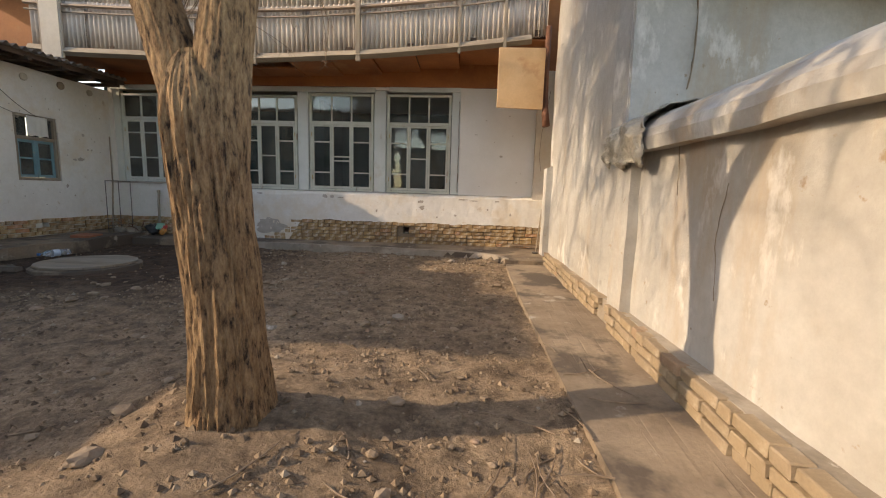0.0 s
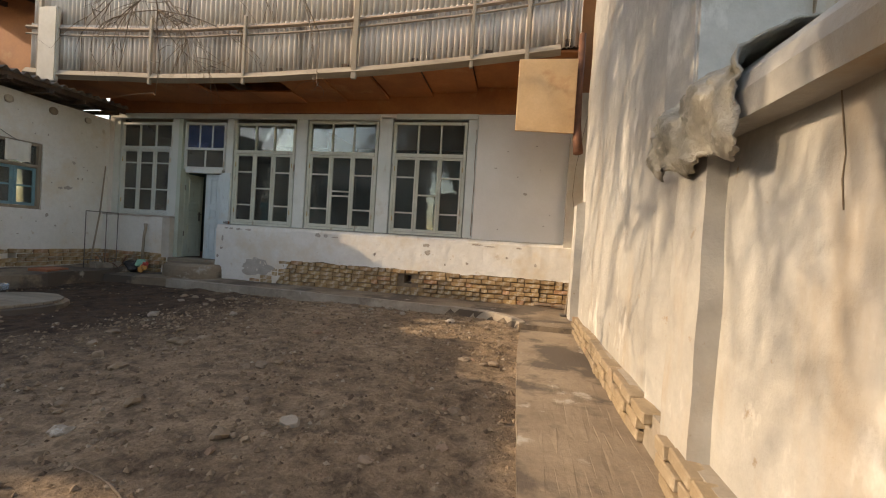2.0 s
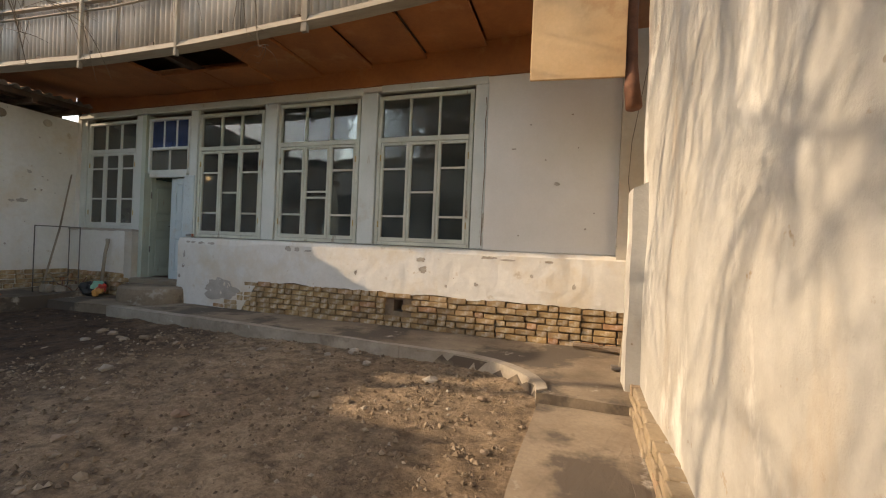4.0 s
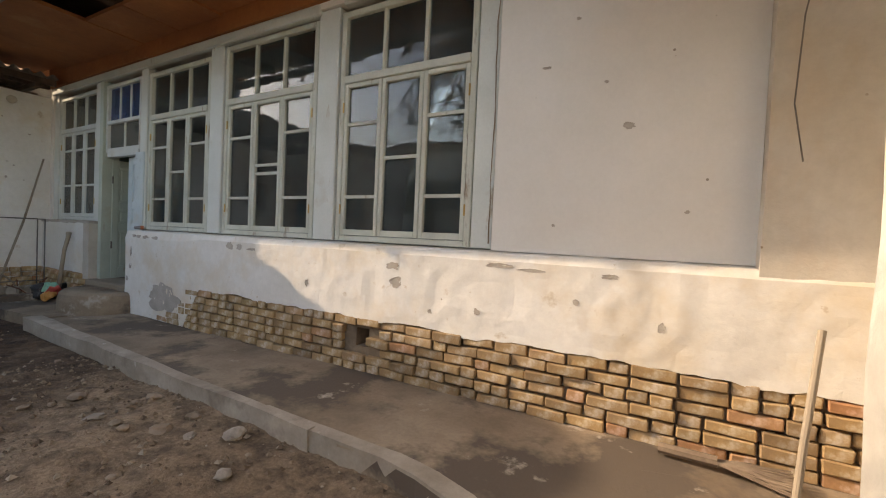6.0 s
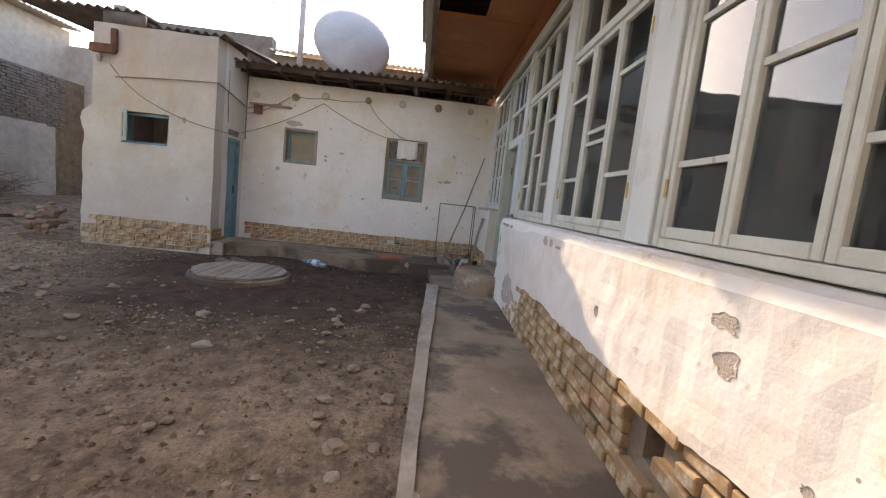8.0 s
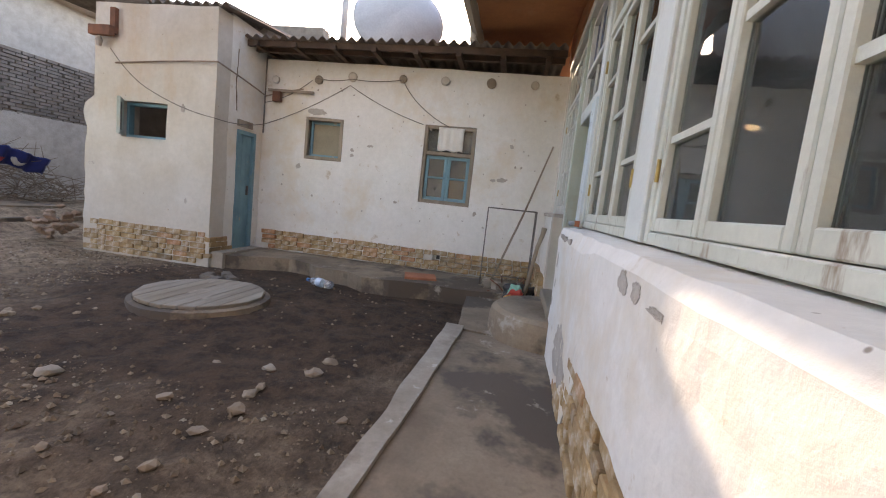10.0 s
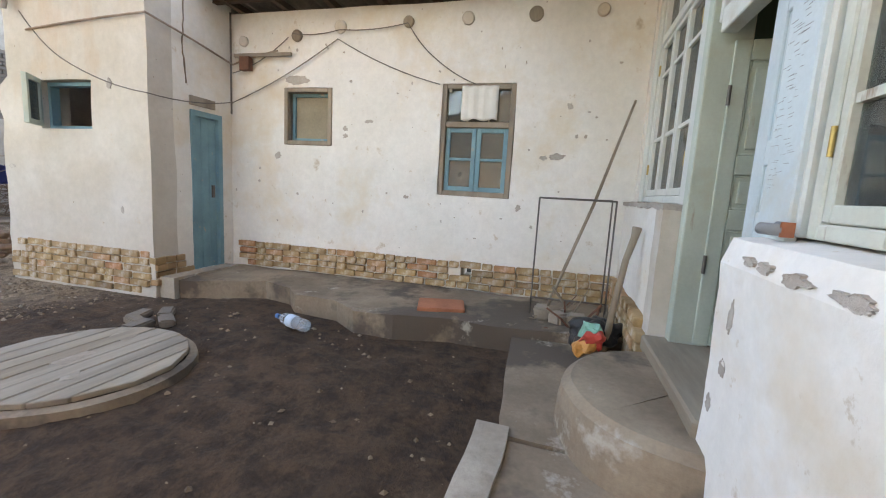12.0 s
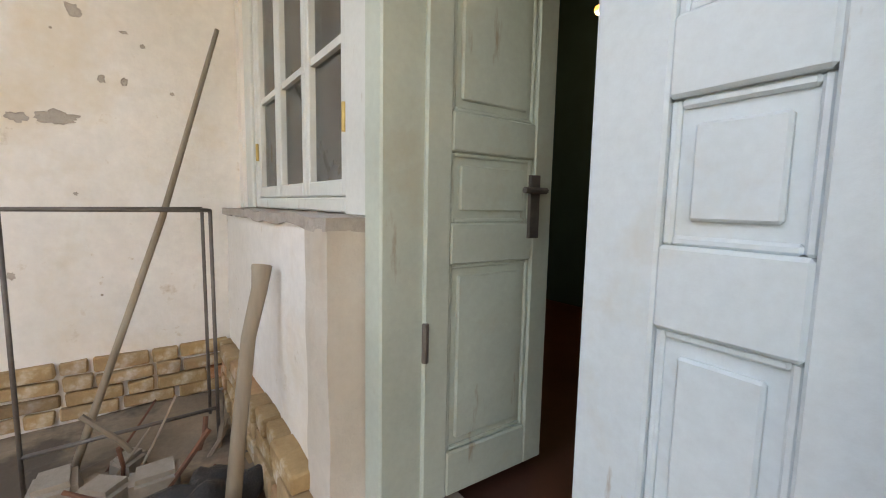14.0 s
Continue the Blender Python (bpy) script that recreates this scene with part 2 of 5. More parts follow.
def glass_material(name, tint, dust=0.035, dust_colour=(0.42, 0.44, 0.42)):
    """Thin pane: mirror by Fresnel over a tinted clear sheet with some dust."""
    m, n, l, b = shader(name)
    n.remove(b)
    out = n["Material Output"]
    clear = n.new("ShaderNodeBsdfTransparent")
    clear.inputs[0].default_value = (*tint, 1)
    gloss = n.new("ShaderNodeBsdfGlossy")
    gloss.inputs["Roughness"].default_value = 0.015
    bp = n.new("ShaderNodeBump")
    bp.inputs["Strength"].default_value, bp.inputs["Distance"].default_value = 0.25, 0.01
    l.new(noise_of(n, l, 2.2, 2), bp.inputs["Height"])
    l.new(bp.outputs[0], gloss.inputs["Normal"])
    fr = n.new("ShaderNodeFresnel")
    fr.inputs["IOR"].default_value = 1.75
    mix = n.new("ShaderNodeMixShader")
    l.new(fr.outputs[0], mix.inputs[0]), l.new(clear.outputs[0], mix.inputs[1]), l.new(gloss.outputs[0], mix.inputs[2])
    dirt = n.new("ShaderNodeBsdfDiffuse")
    dirt.inputs[0].default_value = (*dust_colour, 1)
    f = ramp(n, l, noise_of(n, l, 2.5, 6), [(0.35, (dust * 0.3,) * 3), (0.75, (dust * 1.6,) * 3)])
    mix2 = n.new("ShaderNodeMixShader")
    l.new(f, mix2.inputs[0]), l.new(mix.outputs[0], mix2.inputs[1]), l.new(dirt.outputs[0], mix2.inputs[2])
    l.new(mix2.outputs[0], out.inputs[0])
    return m


M_glass = glass_material("window_glass", (0.80, 0.84, 0.82), 0.06)
M_glass_dusty = glass_material("dusty_glass", (0.5, 0.52, 0.5), 0.35, (0.24, 0.24, 0.22))
M_fibreboard = rough_surface("brown_fibreboard", (0.36, 0.31, 0.22), (0.27, 0.23, 0.16), 3, 40, 0.8, 0.2, 0.003)
M_glass_blue = glass_material("blue_glass", (0.25, 0.38, 0.7), 0.35, (0.14, 0.20, 0.36))


# ---- mesh helpers ----
def box(bm, x0, x1, y0, y1, z0, z1):
    """An axis-aligned block."""
    m = Matrix.LocRotScale(((x0 + x1) / 2, (y0 + y1) / 2, (z0 + z1) / 2), None, (abs(x1 - x0), abs(y1 - y0), abs(z1 - z0)))
    return bmesh.ops.create_cube(bm, size=1, matrix=m)["verts"]


def beam(bm, a, b, w, h=None, up=(0, 0, 1)):
    """A bar with rectangular section from a to b."""
    a, b = Vector(a), Vector(b)
    h = h or w
    d = (b - a).normalized()
    s = d.cross(Vector(up))
    if s.length < 1e-4:
        s = d.cross(Vector((1, 0, 0)))
    s.normalize()
    u = s.cross(d)
    vs = [bm.verts.new(p + s * (i * w / 2) + u * (j * h / 2)) for p in (a, b) for i, j in ((-1, -1), (1, -1), (1, 1), (-1, 1))]
    for f in ((3, 2, 1, 0), (4, 5, 6, 7), (0, 1, 5, 4), (1, 2, 6, 5), (2, 3, 7, 6), (3, 0, 4, 7)):
        bm.faces.new([vs[k] for k in f])


def tube(bm, pts, radii, n=8, wob=None):
    """A round limb through pts with a radius at each."""
    pts = [Vector(p) for p in pts]
    if isinstance(radii, (int, float)):
        radii = [radii] * len(pts)
    rings, last = [], None
    for i, p in enumerate(pts):
        d = (pts[min(i + 1, len(pts) - 1)] - pts[max(i - 1, 0)]).normalized()
        s = last if last else d.cross(Vector((0.31, 0.87, 0.2)))
        s = (s - d * s.dot(d)).normalized()
        last = s
        u = d.cross(s)
        ring = []
        for k in range(n):
            a = 2 * math.pi * k / n
            r = radii[i] * (wob(i, k, p) if wob else 1)
            ring.append(bm.verts.new(p + (s * math.cos(a) + u * math.sin(a)) * r))
        rings.append(ring)
    for r0, r1 in zip(rings, rings[1:]):
        for k in range(n):
            bm.faces.new((r0[k], r0[(k + 1) % n], r1[(k + 1) % n], r1[k]))
    bm.faces.new(rings[0][::-1]), bm.faces.new(rings[-1])


def soften(bm, w=0.006, seg=1):
    bmesh.ops.bevel(bm, geom=bm.edges[:], offset=w, segments=seg, affect="EDGES", clamp_overlap=True)


def roughen(bm, amount, scale, step=None):
    """Uneven faces, as hand-made plaster has."""
    if step:
        for _ in range(8):
            long = [e for e in bm.edges if e.calc_length() > step]
            if not long:
                break
            bmesh.ops.subdivide_edges(bm, edges=long, cuts=1, use_grid_fill=True)
    bm.normal_update()
    for v in bm.verts:
        v.co += noise.noise_vector(v.co * scale) * amount


def part(name, bm, material, parent=None, label="", smooth=False):
    bmesh.ops.recalc_face_normals(bm, faces=bm.faces[:])
    me = bpy.data.meshes.new(name)
    bm.to_mesh(me)
    bm.free()
    if smooth:
        for p in me.polygons:
            p.use_smooth = True
    me.materials.append(material)
    ob = new(name, me)
    if parent:
        ob.parent = parent
        ob.matrix_parent_inverse = Matrix.Translation(-parent.matrix_basis.translation) if parent.type == "EMPTY" else Matrix()
    if label:
        ob["label"] = label
    return ob


def thing(name, at, label, category, group="", kind=""):
    e = new(name)
    e.empty_display_size = 0.1
    e.location = at
    return tagged(e, label, category, group, kind)


def block(name, dims, material, parent=None, label="", bevel=0.0):
    bm = bmesh.new()
    box(bm, *dims)
    if bevel:
        soften(bm, bevel)
    return part(name, bm, material, parent, label)


def sheet_wave(bm, origin, along, up, length, height, period, depth, step=8, thick=0.008, lift=None):
    """A corrugated sheet; the waves run along 'up'. lift(s) shifts it in z along its length."""
    o, a, u = Vector(origin), Vector(along).normalized(), Vector(up).normalized()
    nrm = a.cross(u)
    count = max(2, int(length / period * step))
    rows = []
    for side in (0, thick):
        for h in (0, height):
            rows.append([bm.verts.new(o + a * (length * i / count) + u * h + nrm * (depth * math.sin(2 * math.pi * length * i / count / period) + side)
                                      + Vector((0, 0, lift(length * i / count) if lift else 0))) for i in range(count + 1)])
    a0, a1, b0, b1 = rows
    for i in range(count):
        bm.faces.new((a0[i], a0[i + 1], a1[i + 1], a1[i])), bm.faces.new((b0[i], b1[i], b1[i + 1], b0[i + 1]))
        bm.faces.new((a0[i], b0[i], b0[i + 1], a0[i + 1])), bm.faces.new((a1[i], a1[i + 1], b1[i + 1], b1[i]))


def wall_boxes(bm, axis, face, thick, lo, hi, z0, z1, holes):
    """A wall on a plane (axis 'x' or 'y' = face .. face + thick) from lo to hi, with holes (a0, a1, b0, b1)."""
    cuts = sorted({lo, hi, *(h[0] for h in holes), *(h[1] for h in holes)})
    for a, b in zip(cuts, cuts[1:]):
        mid = (a + b) / 2
        spans = sorted((h[2], h[3]) for h in holes if h[0] < mid < h[1])
        z = z0
        for s0, s1 in spans + [(z1, z1)]:
            if s0 - z > 1e-4:
                if axis == "y":
                    box(bm, a, b, face, face + thick, z, s0)
                else:
                    box(bm, face, face + thick, a, b, z, s0)
            z = s1
    bmesh.ops.remove_doubles(bm, verts=bm.verts[:], dist=1e-4)


def structure(ob, label, category):
    return tagged(ob, label, category, kind="structure")


# ---- ground ----
def bumps(x, y):
    z = -0.315 + 0.035 * noise.noise((x * 0.7, y * 0.7, 3.1)) + 0.034 * noise.noise((x * 3.1, y * 3.1, 1.7)) + 0.026 * abs(noise.noise((x * 8, y * 8, 0.3))) + 0.012 * noise.noise((x * 17, y * 17, 2.3))
    d = math.hypot(x + 1.5, y - 1.95)
    z += 0.19 * math.exp(-(d / 0.75) ** 2)
    z += 0.30 * min(max((0.6 - y) / 0.9, 0), 1) * min(max((-5.2 - x) / 0.8, 0), 1)
    if x < -7.2 or x > 1.0 or y > 8.3:
        z = min(z, -0.33) if y > 1.5 else z
    return z


def ground_sheet():
    xs = [-3000, -300, -60, -25, -14] + [-11 + 0.055 * i for i in range(236)] + [3, 6, 15, 60, 300, 3000]
    ys = [-3000, -300, -60, -15, -6] + [-3.5 + 0.06 * i for i in range(215)] + [11, 16, 40, 300, 3000]
    verts = [(x, y, bumps(x, y)) for y in ys for x in xs]
    nx = len(xs)
    faces = [(j * nx + i, j * nx + i + 1, (j + 1) * nx + i + 1, (j + 1) * nx + i) for j in range(len(ys) - 1) for i in range(nx - 1)]
    me = bpy.data.meshes.new("ground")
    me.from_pydata(verts, [], faces)
    me.materials.append(M_earth)
    for p in me.polygons:
        p.use_smooth = True
    structure(new("ground", me), "trodden dry brown earth yard with clods and pebbles", "ground")


ground_sheet()


def paving(name, outline, z0, z1, material, label, wob=0.012):
    """A cast cement slab with an uneven rounded edge."""
    bm = bmesh.new()
    vs = [bm.verts.new((x, y, z1)) for x, y in outline]
    f = bm.faces.new(vs)
    ext = bmesh.ops.extrude_face_region(bm, geom=[f])
    for v in ext["geom"]:
        if isinstance(v, bmesh.types.BMVert):
            v.co.z = z0
    bmesh.ops.triangulate(bm, faces=[f for f in bm.faces if len(f.verts) > 4])
    roughen(bm, wob, 2.3, 0.22)
    return structure(part(name, bm, material), label, "pavement")


curve = [(0.34 - 0.42 * (1 - math.cos(a)) - 0.9 * (a / 1.57) ** 2, 7.35 + 0.83 * math.sin(a)) for a in [i * 1.57 / 8 for i in range(9)]]
paving("pavement_facade", [(1.8, 9.32), (1.8, 7.3)] + curve + [(-2.4, 8.24), (-4.1, 8.34), (-5.92, 8.42), (-5.92, 9.32)], -0.6, -0.205, M_cement,
       "worn cement walkway with damp stains and cracks below the windows")
paving("pavement_path", [(0.30, -2.5), (1.06, -2.5), (1.06, 7.29), (0.36, 7.29), (0.31, 5.9), (0.30, 4.0)], -0.6, -0.265, M_cement, "narrow brown cement path beside the garden wall")
paving("pavement_corner", [(-5.935, 9.32), (-5.935, 8.50), (-6.6, 8.46), (-7.40, 8.42), (-7.42, 9.32)], -0.6, -0.19, M_cement, "dark damp cement strip before the door", 0.014)
paving("pavement_apron", [(-7.43, 9.32), (-7.43, 8.40), (-7.42, 7.9), (-7.30, 7.4), (-7.33, 7.0), (-7.55, 6.7), (-7.62, 6.2), (-7.85, 6.0), (-7.95, 5.6), (-7.75, 5.2), (-7.52, 4.7), (-8.6, 4.64), (-8.6, 9.32)],
       -0.6, -0.12, M_cement, "broken cement apron along the house wall", 0.03)
kerb_in = [(-6.0 + 0.3 * i, 8.55 - 0.020 * i + 0.012 * noise.noise((i * 0.7, 0, 0))) for i in range(17)]
kerb_out = [(-6.0 + 0.3 * i, 8.38 - 0.013 * i + 0.018 * noise.noise((i * 0.9, 4, 0))) for i in range(17)]
paving("kerb", kerb_out + kerb_in[::-1], -0.5, -0.178, M_cement_pale, "pale cast cement kerb edging the walkway", 0.014)

lip = curve + [(-1.75, 8.20)]
paving("kerb_curve", lip + [(x + 0.08, y + 0.09) for x, y in lip[::-1]], -0.5, -0.186, M_cement_pale, "pale worn lip round the walkway's corner", 0.012)

# ---- main house facade; it stands a degree off the yard's axes ----
before_facade = set(scene.collection.objects)
SILL, WY = 0.885, 9.40
GLAZED = [(-8.33, -7.02, 1.0, 2.98), (-6.74, -5.76, 0.2, 2.98), (-5.56, -4.20, 0.91, 2.98), (-3.92, -2.47, 0.91, 3.03), (-2.17, -0.76, 0.91, 3.03)]
bm = bmesh.new()
wall_boxes(bm, "y", 9.26, 0.34, -5.73, 1.78, -0.5, 0.82, [(-1.76, -1.62, 0.0, 0.16), (-5.47, -5.38, -0.02, 0.1)])
structure(part("wall_facade_plinth", bm, M_mortar), "brick core of the wall below the windows", "wall")


def facade_y(x, z):
    return 9.215 + 0.014 * noise.noise((x * 1.7, 0, z * 1.7)) + 0.006 * noise.noise((x * 8, 0, z * 8))


def plaster_skin():
    """Thick uneven plaster on the wall below the windows, with a ragged lower edge above the bricks."""
    bm = bmesh.new()
    n = 165
    x0, x1 = -5.75, 1.78
    cols = []
    for i in range(n + 1):
        x = x0 + (x1 - x0) * i / n
        low = 0.255 + 0.035 * noise.noise((x * 2.2, 0, 5)) + 0.02 * noise.noise((x * 9, 0, 2))
        low = low if x > -4.06 else max(-0.26, low - (-4.06 - x) * 1.4)
        if x < -4.95:
            low = -0.26
        col = []
        for k in range(13):
            z = low + (SILL - low) * k / 12
            y = facade_y(x, z)
            if k == 12:
                y += 0.03
            col.append(bm.verts.new((x, y, z + (0.012 * noise.noise((x * 4, 1, 0)) if k == 12 else 0))))
        col.append(bm.verts.new((x, 9.46, SILL + 0.02)))
        col.append(bm.verts.new((x, 9.46, 0.8)))
        col.append(bm.verts.new((x, 9.258, low)))
        cols.append(col)
    for c0, c1 in zip(cols, cols[1:]):
        m = len(c0)
        for k in range(m):
            bm.faces.new((c0[k], c1[k], c1[(k + 1) % m], c0[(k + 1) % m]))
    bm.faces.new(cols[0]), bm.faces.new(cols[-1][::-1])
    return structure(part("wall_facade_plaster", bm, M_plaster, smooth=False), "thick uneven whitewashed plaster below the windows", "wall")


plaster_skin()
bm = bmesh.new()
wall_boxes(bm, "y", 9.335, 0.25, -8.6, 1.05, 0.9, 3.16, [(-8.5, -0.56, 0.0, 3.10)])
structure(part("wall_facade_panel", bm, M_plaster_grey), "recessed grey-white plastered panel beside the windows", "wall")
bm = bmesh.new()
box(bm, 1.05, 1.8, 9.22, 9.6, 0.83, 3.5)
roughen(bm, 0.01, 2, 0.15)
structure(part("wall_facade_column", bm, M_plaster_yellow), "stained plaster pier at the end of the facade", "wall")
bm = bmesh.new()
box(bm, -8.6, -6.88, 9.25, 9.55, -0.5, 0.965)
roughen(bm, 0.012, 3, 0.15)
structure(part("wall_facade_left_block", bm, M_plaster), "low plastered wall under the corner window", "wall")
bm = bmesh.new()
box(bm, -8.6, -6.872, 9.235, 9.5, 0.955, 0.992)
roughen(bm, 0.016, 7, 0.06)
structure(part("trim_left_sill", bm, M_bare), "crumbling dusty cement sill", "sill")
bm = bmesh.new()
box(bm, -7.06, -6.876, 9.236, 9.5, 0.12, 0.957)
roughen(bm, 0.007, 9, 0.06)
structure(part("wall_left_block_end", bm, M_plaster_yellow), "cream patched plaster end of the low wall", "wall")
structure(block("wall_facade_upper", (-8.6, 1.8, 9.42, 9.7, 3.12, 6.0), M_soffit), "rust-brown painted wall above the windows", "wall")
structure(block("trim_facade_band", (-8.6, 1.05, 9.30, 9.418, 3.165, 3.75), M_soffit), "rust-brown painted board band above the windows", "trim")
# timber posts and head boards between the windows
posts = [(-8.55, -8.35, 0.99), (-7.04, -6.872, 0.99), (-5.74, -5.58, 0.91), (-4.18, -3.94, 0.91), (-2.45, -2.19, 0.91), (-0.745, -0.565, 0.91)]
for a, b, z in posts:
    bm = bmesh.new()
    box(bm, a, b, 9.355, 9.47, z if a > -7.1 or a < -8 else 0.1, 3.09)
    soften(bm, 0.008)
    structure(part("trim_post", bm, M_white_paint), "pale painted timber post between windows", "post")
for a, b, z in ((-8.55, -2.42, 3.05), (-2.12, -0.57, 3.07)):
    bm = bmesh.new()
    box(bm, a, b, 9.32, 9.40, z, z + 0.10)
    soften(bm, 0.01)
    structure(part("trim_head_board", bm, M_white_paint), "pale painted head board above the windows", "trim")


def pane(x0, x1, z0, z1, y, mat, parent):
    ob = block("pane", (x0, x1, y - 0.002, y + 0.002, z0, z1), mat, parent)
    ob.visible_shadow = False
    return ob


def casement_window(name, x0, x1, z0, z1, transom, bars, glass, paint, label):
    """Frame, three top lights over three casements; bars gives the glazing bars of each casement."""
    w = thing(name, (x0, WY, z0), label, "window", kind="structure")
    fr = 0.055
    bm = bmesh.new()
    box(bm, x0, x0 + fr, 9.37, 9.45, z0, z1), box(bm, x1 - fr, x1, 9.37, 9.45, z0, z1)
    box(bm, x0 + fr, x1 - fr, 9.37, 9.45, z1 - fr, z1), box(bm, x0 + fr, x1 - fr, 9.37, 9.45, z0, z0 + 0.05)
    box(bm, x0 + fr, x1 - fr, 9.36, 9.45, transom - 0.035, transom + 0.035)
    soften(bm, 0.006)
    part("window_frame", bm, paint, w)
    a, b = x0 + fr, x1 - fr
    step = (b - a) / 3
    for i in range(2):
        block("glazing_bar", (a + step * (i + 1) - 0.016, a + step * (i + 1) + 0.016, 9.385, 9.425, transom + 0.035, z1 - fr), paint, w, bevel=0.004)
    for i in range(3):
        pane(a + step * i, a + step * (i + 1), transom + 0.035, z1 - fr, 9.415, glass, w)
        s0, s1, t0, t1 = a + step * i + 0.003, a + step * (i + 1) - 0.003, z0 + 0.053, transom - 0.038
        bm = bmesh.new()
        c = 0.04
        box(bm, s0, s0 + c, 9.375, 9.42, t0, t1), box(bm, s1 - c, s1, 9.375, 9.42, t0, t1)
        box(bm, s0 + c, s1 - c, 9.375, 9.42, t0, t0 + 0.055), box(bm, s0 + c, s1 - c, 9.375, 9.42, t1 - c, t1)
        soften(bm, 0.005)
        case = part("casement", bm, paint, w)
        zs = [t0 + 0.055] + list(bars[i]) + [t1 - c]
        for z in bars[i]:
            bb = block("glazing_bar", (s0 + c, s1 - c, 9.385, 9.415, z - 0.014, z + 0.014), paint, case)
        for u0, u1 in zip(zs, zs[1:]):
            p = pane(s0 + c, s1 - c, u0, u1, 9.405, glass, case)
            p.rotation_euler = (0, 0, 0)
    for x, sd in ((x0 + fr, 1), (x1 - fr, -1)):
        for z in (z0 + 0.25, transom - 0.3):
            bm = bmesh.new()
            tube(bm, [(x, 9.368, z), (x, 9.368, z + 0.09)], 0.008, 8)
            part("hinge", bm, M_brass, w)
    return w


out3 = [(1.32, 1.99), (1.66,), (1.32, 1.99)]
casement_window("window_1", -8.33, -7.02, 1.0, 2.98, 2.43, [(1.55, 2.11), (1.55, 2.11), (1.55, 2.11)], M_glass_dusty, M_white_paint, "corner window with dusty panes and pale flaking frame")
casement_window("window_3", -5.56, -4.20, 0.91, 2.98, 2.39, out3, M_glass, M_cream_paint, "tall window with cream frame and flaking paint")
casement_window("window_4", -3.92, -2.47, 0.91, 3.03, 2.40, [(1.32, 1.99), (1.66, 1.60), (1.32, 1.99)][0:1] + [(1.58, 1.67), (1.32, 1.99)], M_glass, M_cream_paint, "tall window with cream frame and flaking paint")
casement_window("window_5", -2.17, -0.76, 0.91, 3.03, 2.40, out3, M_glass, M_cream_paint, "tall window with cream frame and flaking paint")

# door with transom light
tr = thing("window_2", (-6.74, WY, 2.0), "transom light of blue panes over the door", "window", kind="structure")
bm = bmesh.new()
for d in ((-6.74, -6.69, 2.0, 2.98), (-5.81, -5.76, 2.0, 2.98), (-6.69, -5.81, 2.93, 2.98), (-6.69, -5.81, 1.93, 2.06), (-6.69, -5.81, 2.41, 2.46)):
    box(bm, d[0], d[1], 9.365, 9.45, d[2], d[3])
soften(bm, 0.006)
part("window_frame", bm, M_white_paint, tr)
for x in (-6.40, -6.10):
    block("glazing_bar", (x - 0.012, x + 0.012, 9.39, 9.42, 2.46, 2.93), M_white_paint, tr)
block("glazing_bar", (-6.265, -6.235, 9.39, 9.42, 2.06, 2.41), M_white_paint, tr)
for a, b in ((-6.69, -6.412), (-6.388, -6.112), (-6.088, -5.81)):
    pane(a, b, 2.46, 2.93, 9.408, M_glass_blue, tr)
for a, b in ((-6.69, -6.265), (-6.235, -5.81)):
    pane(a, b, 2.06, 2.41, 9.408, M_glass_dusty, tr)


def door_leaf(name, width, z0, z1, paint, label, at, turn, flip=1):
    """A panelled leaf, hinged at its own origin; panels on both faces."""
    d = thing(name, at, label, "door", "door leaves", "structure")
    h = z1 - z0
    rails = [(0.0, 0.14), (0.71, 0.83), (1.03, 1.14), (h - 0.11, h)]
    st = 0.085
    free = 0.085 if width > 0.4 else 0.125
    bm = bmesh.new()
    s = flip
    for a, b in ((0.0, st), (width - free, width)):
        box(bm, *sorted((s * a, s * b)), 0, 0.045, 0, h)
    for a, b in rails:
        box(bm, *sorted((s * st, s * (width - free))), 0, 0.045, a, b)
    soften(bm, 0.005)
    leaf = part("leaf_frame", bm, paint, d)
    for (_, a), (b, _) in zip(rails, rails[1:]):
        bm = bmesh.new()
        x0, x1 = sorted((s * st, s * (width - free)))
        box(bm, x0, x1, 0.018, 0.027, a, b)
        for m, y0, y1 in ((0.014, 0.010, 0.035), (0.035, 0.004, 0.041)):
            if m < 0.02:
                for q in ((x0, x0 + m, a, b), (x1 - m, x1, a, b), (x0 + m, x1 - m, a, a + m), (x0 + m, x1 - m, b - m, b)):
                    box(bm, q[0], q[1], y0, y1, q[2], q[3])
            else:
                box(bm, x0 + m, x1 - m, y0 + 0.004, y1 - 0.004, a + m, b - m)
        soften(bm, 0.004)
        part("panel", bm, paint, d)
    for z in (0.25 * h, 0.8 * h):
        bm = bmesh.new()
        tube(bm, [(0, -0.006, z), (0, -0.006, z + 0.11)], 0.010, 8)
        part("hinge", bm, M_steel, d)
    d.rotation_euler = (0, 0, turn)
    for o in d.children:
        o.matrix_parent_inverse = Matrix()
    return d


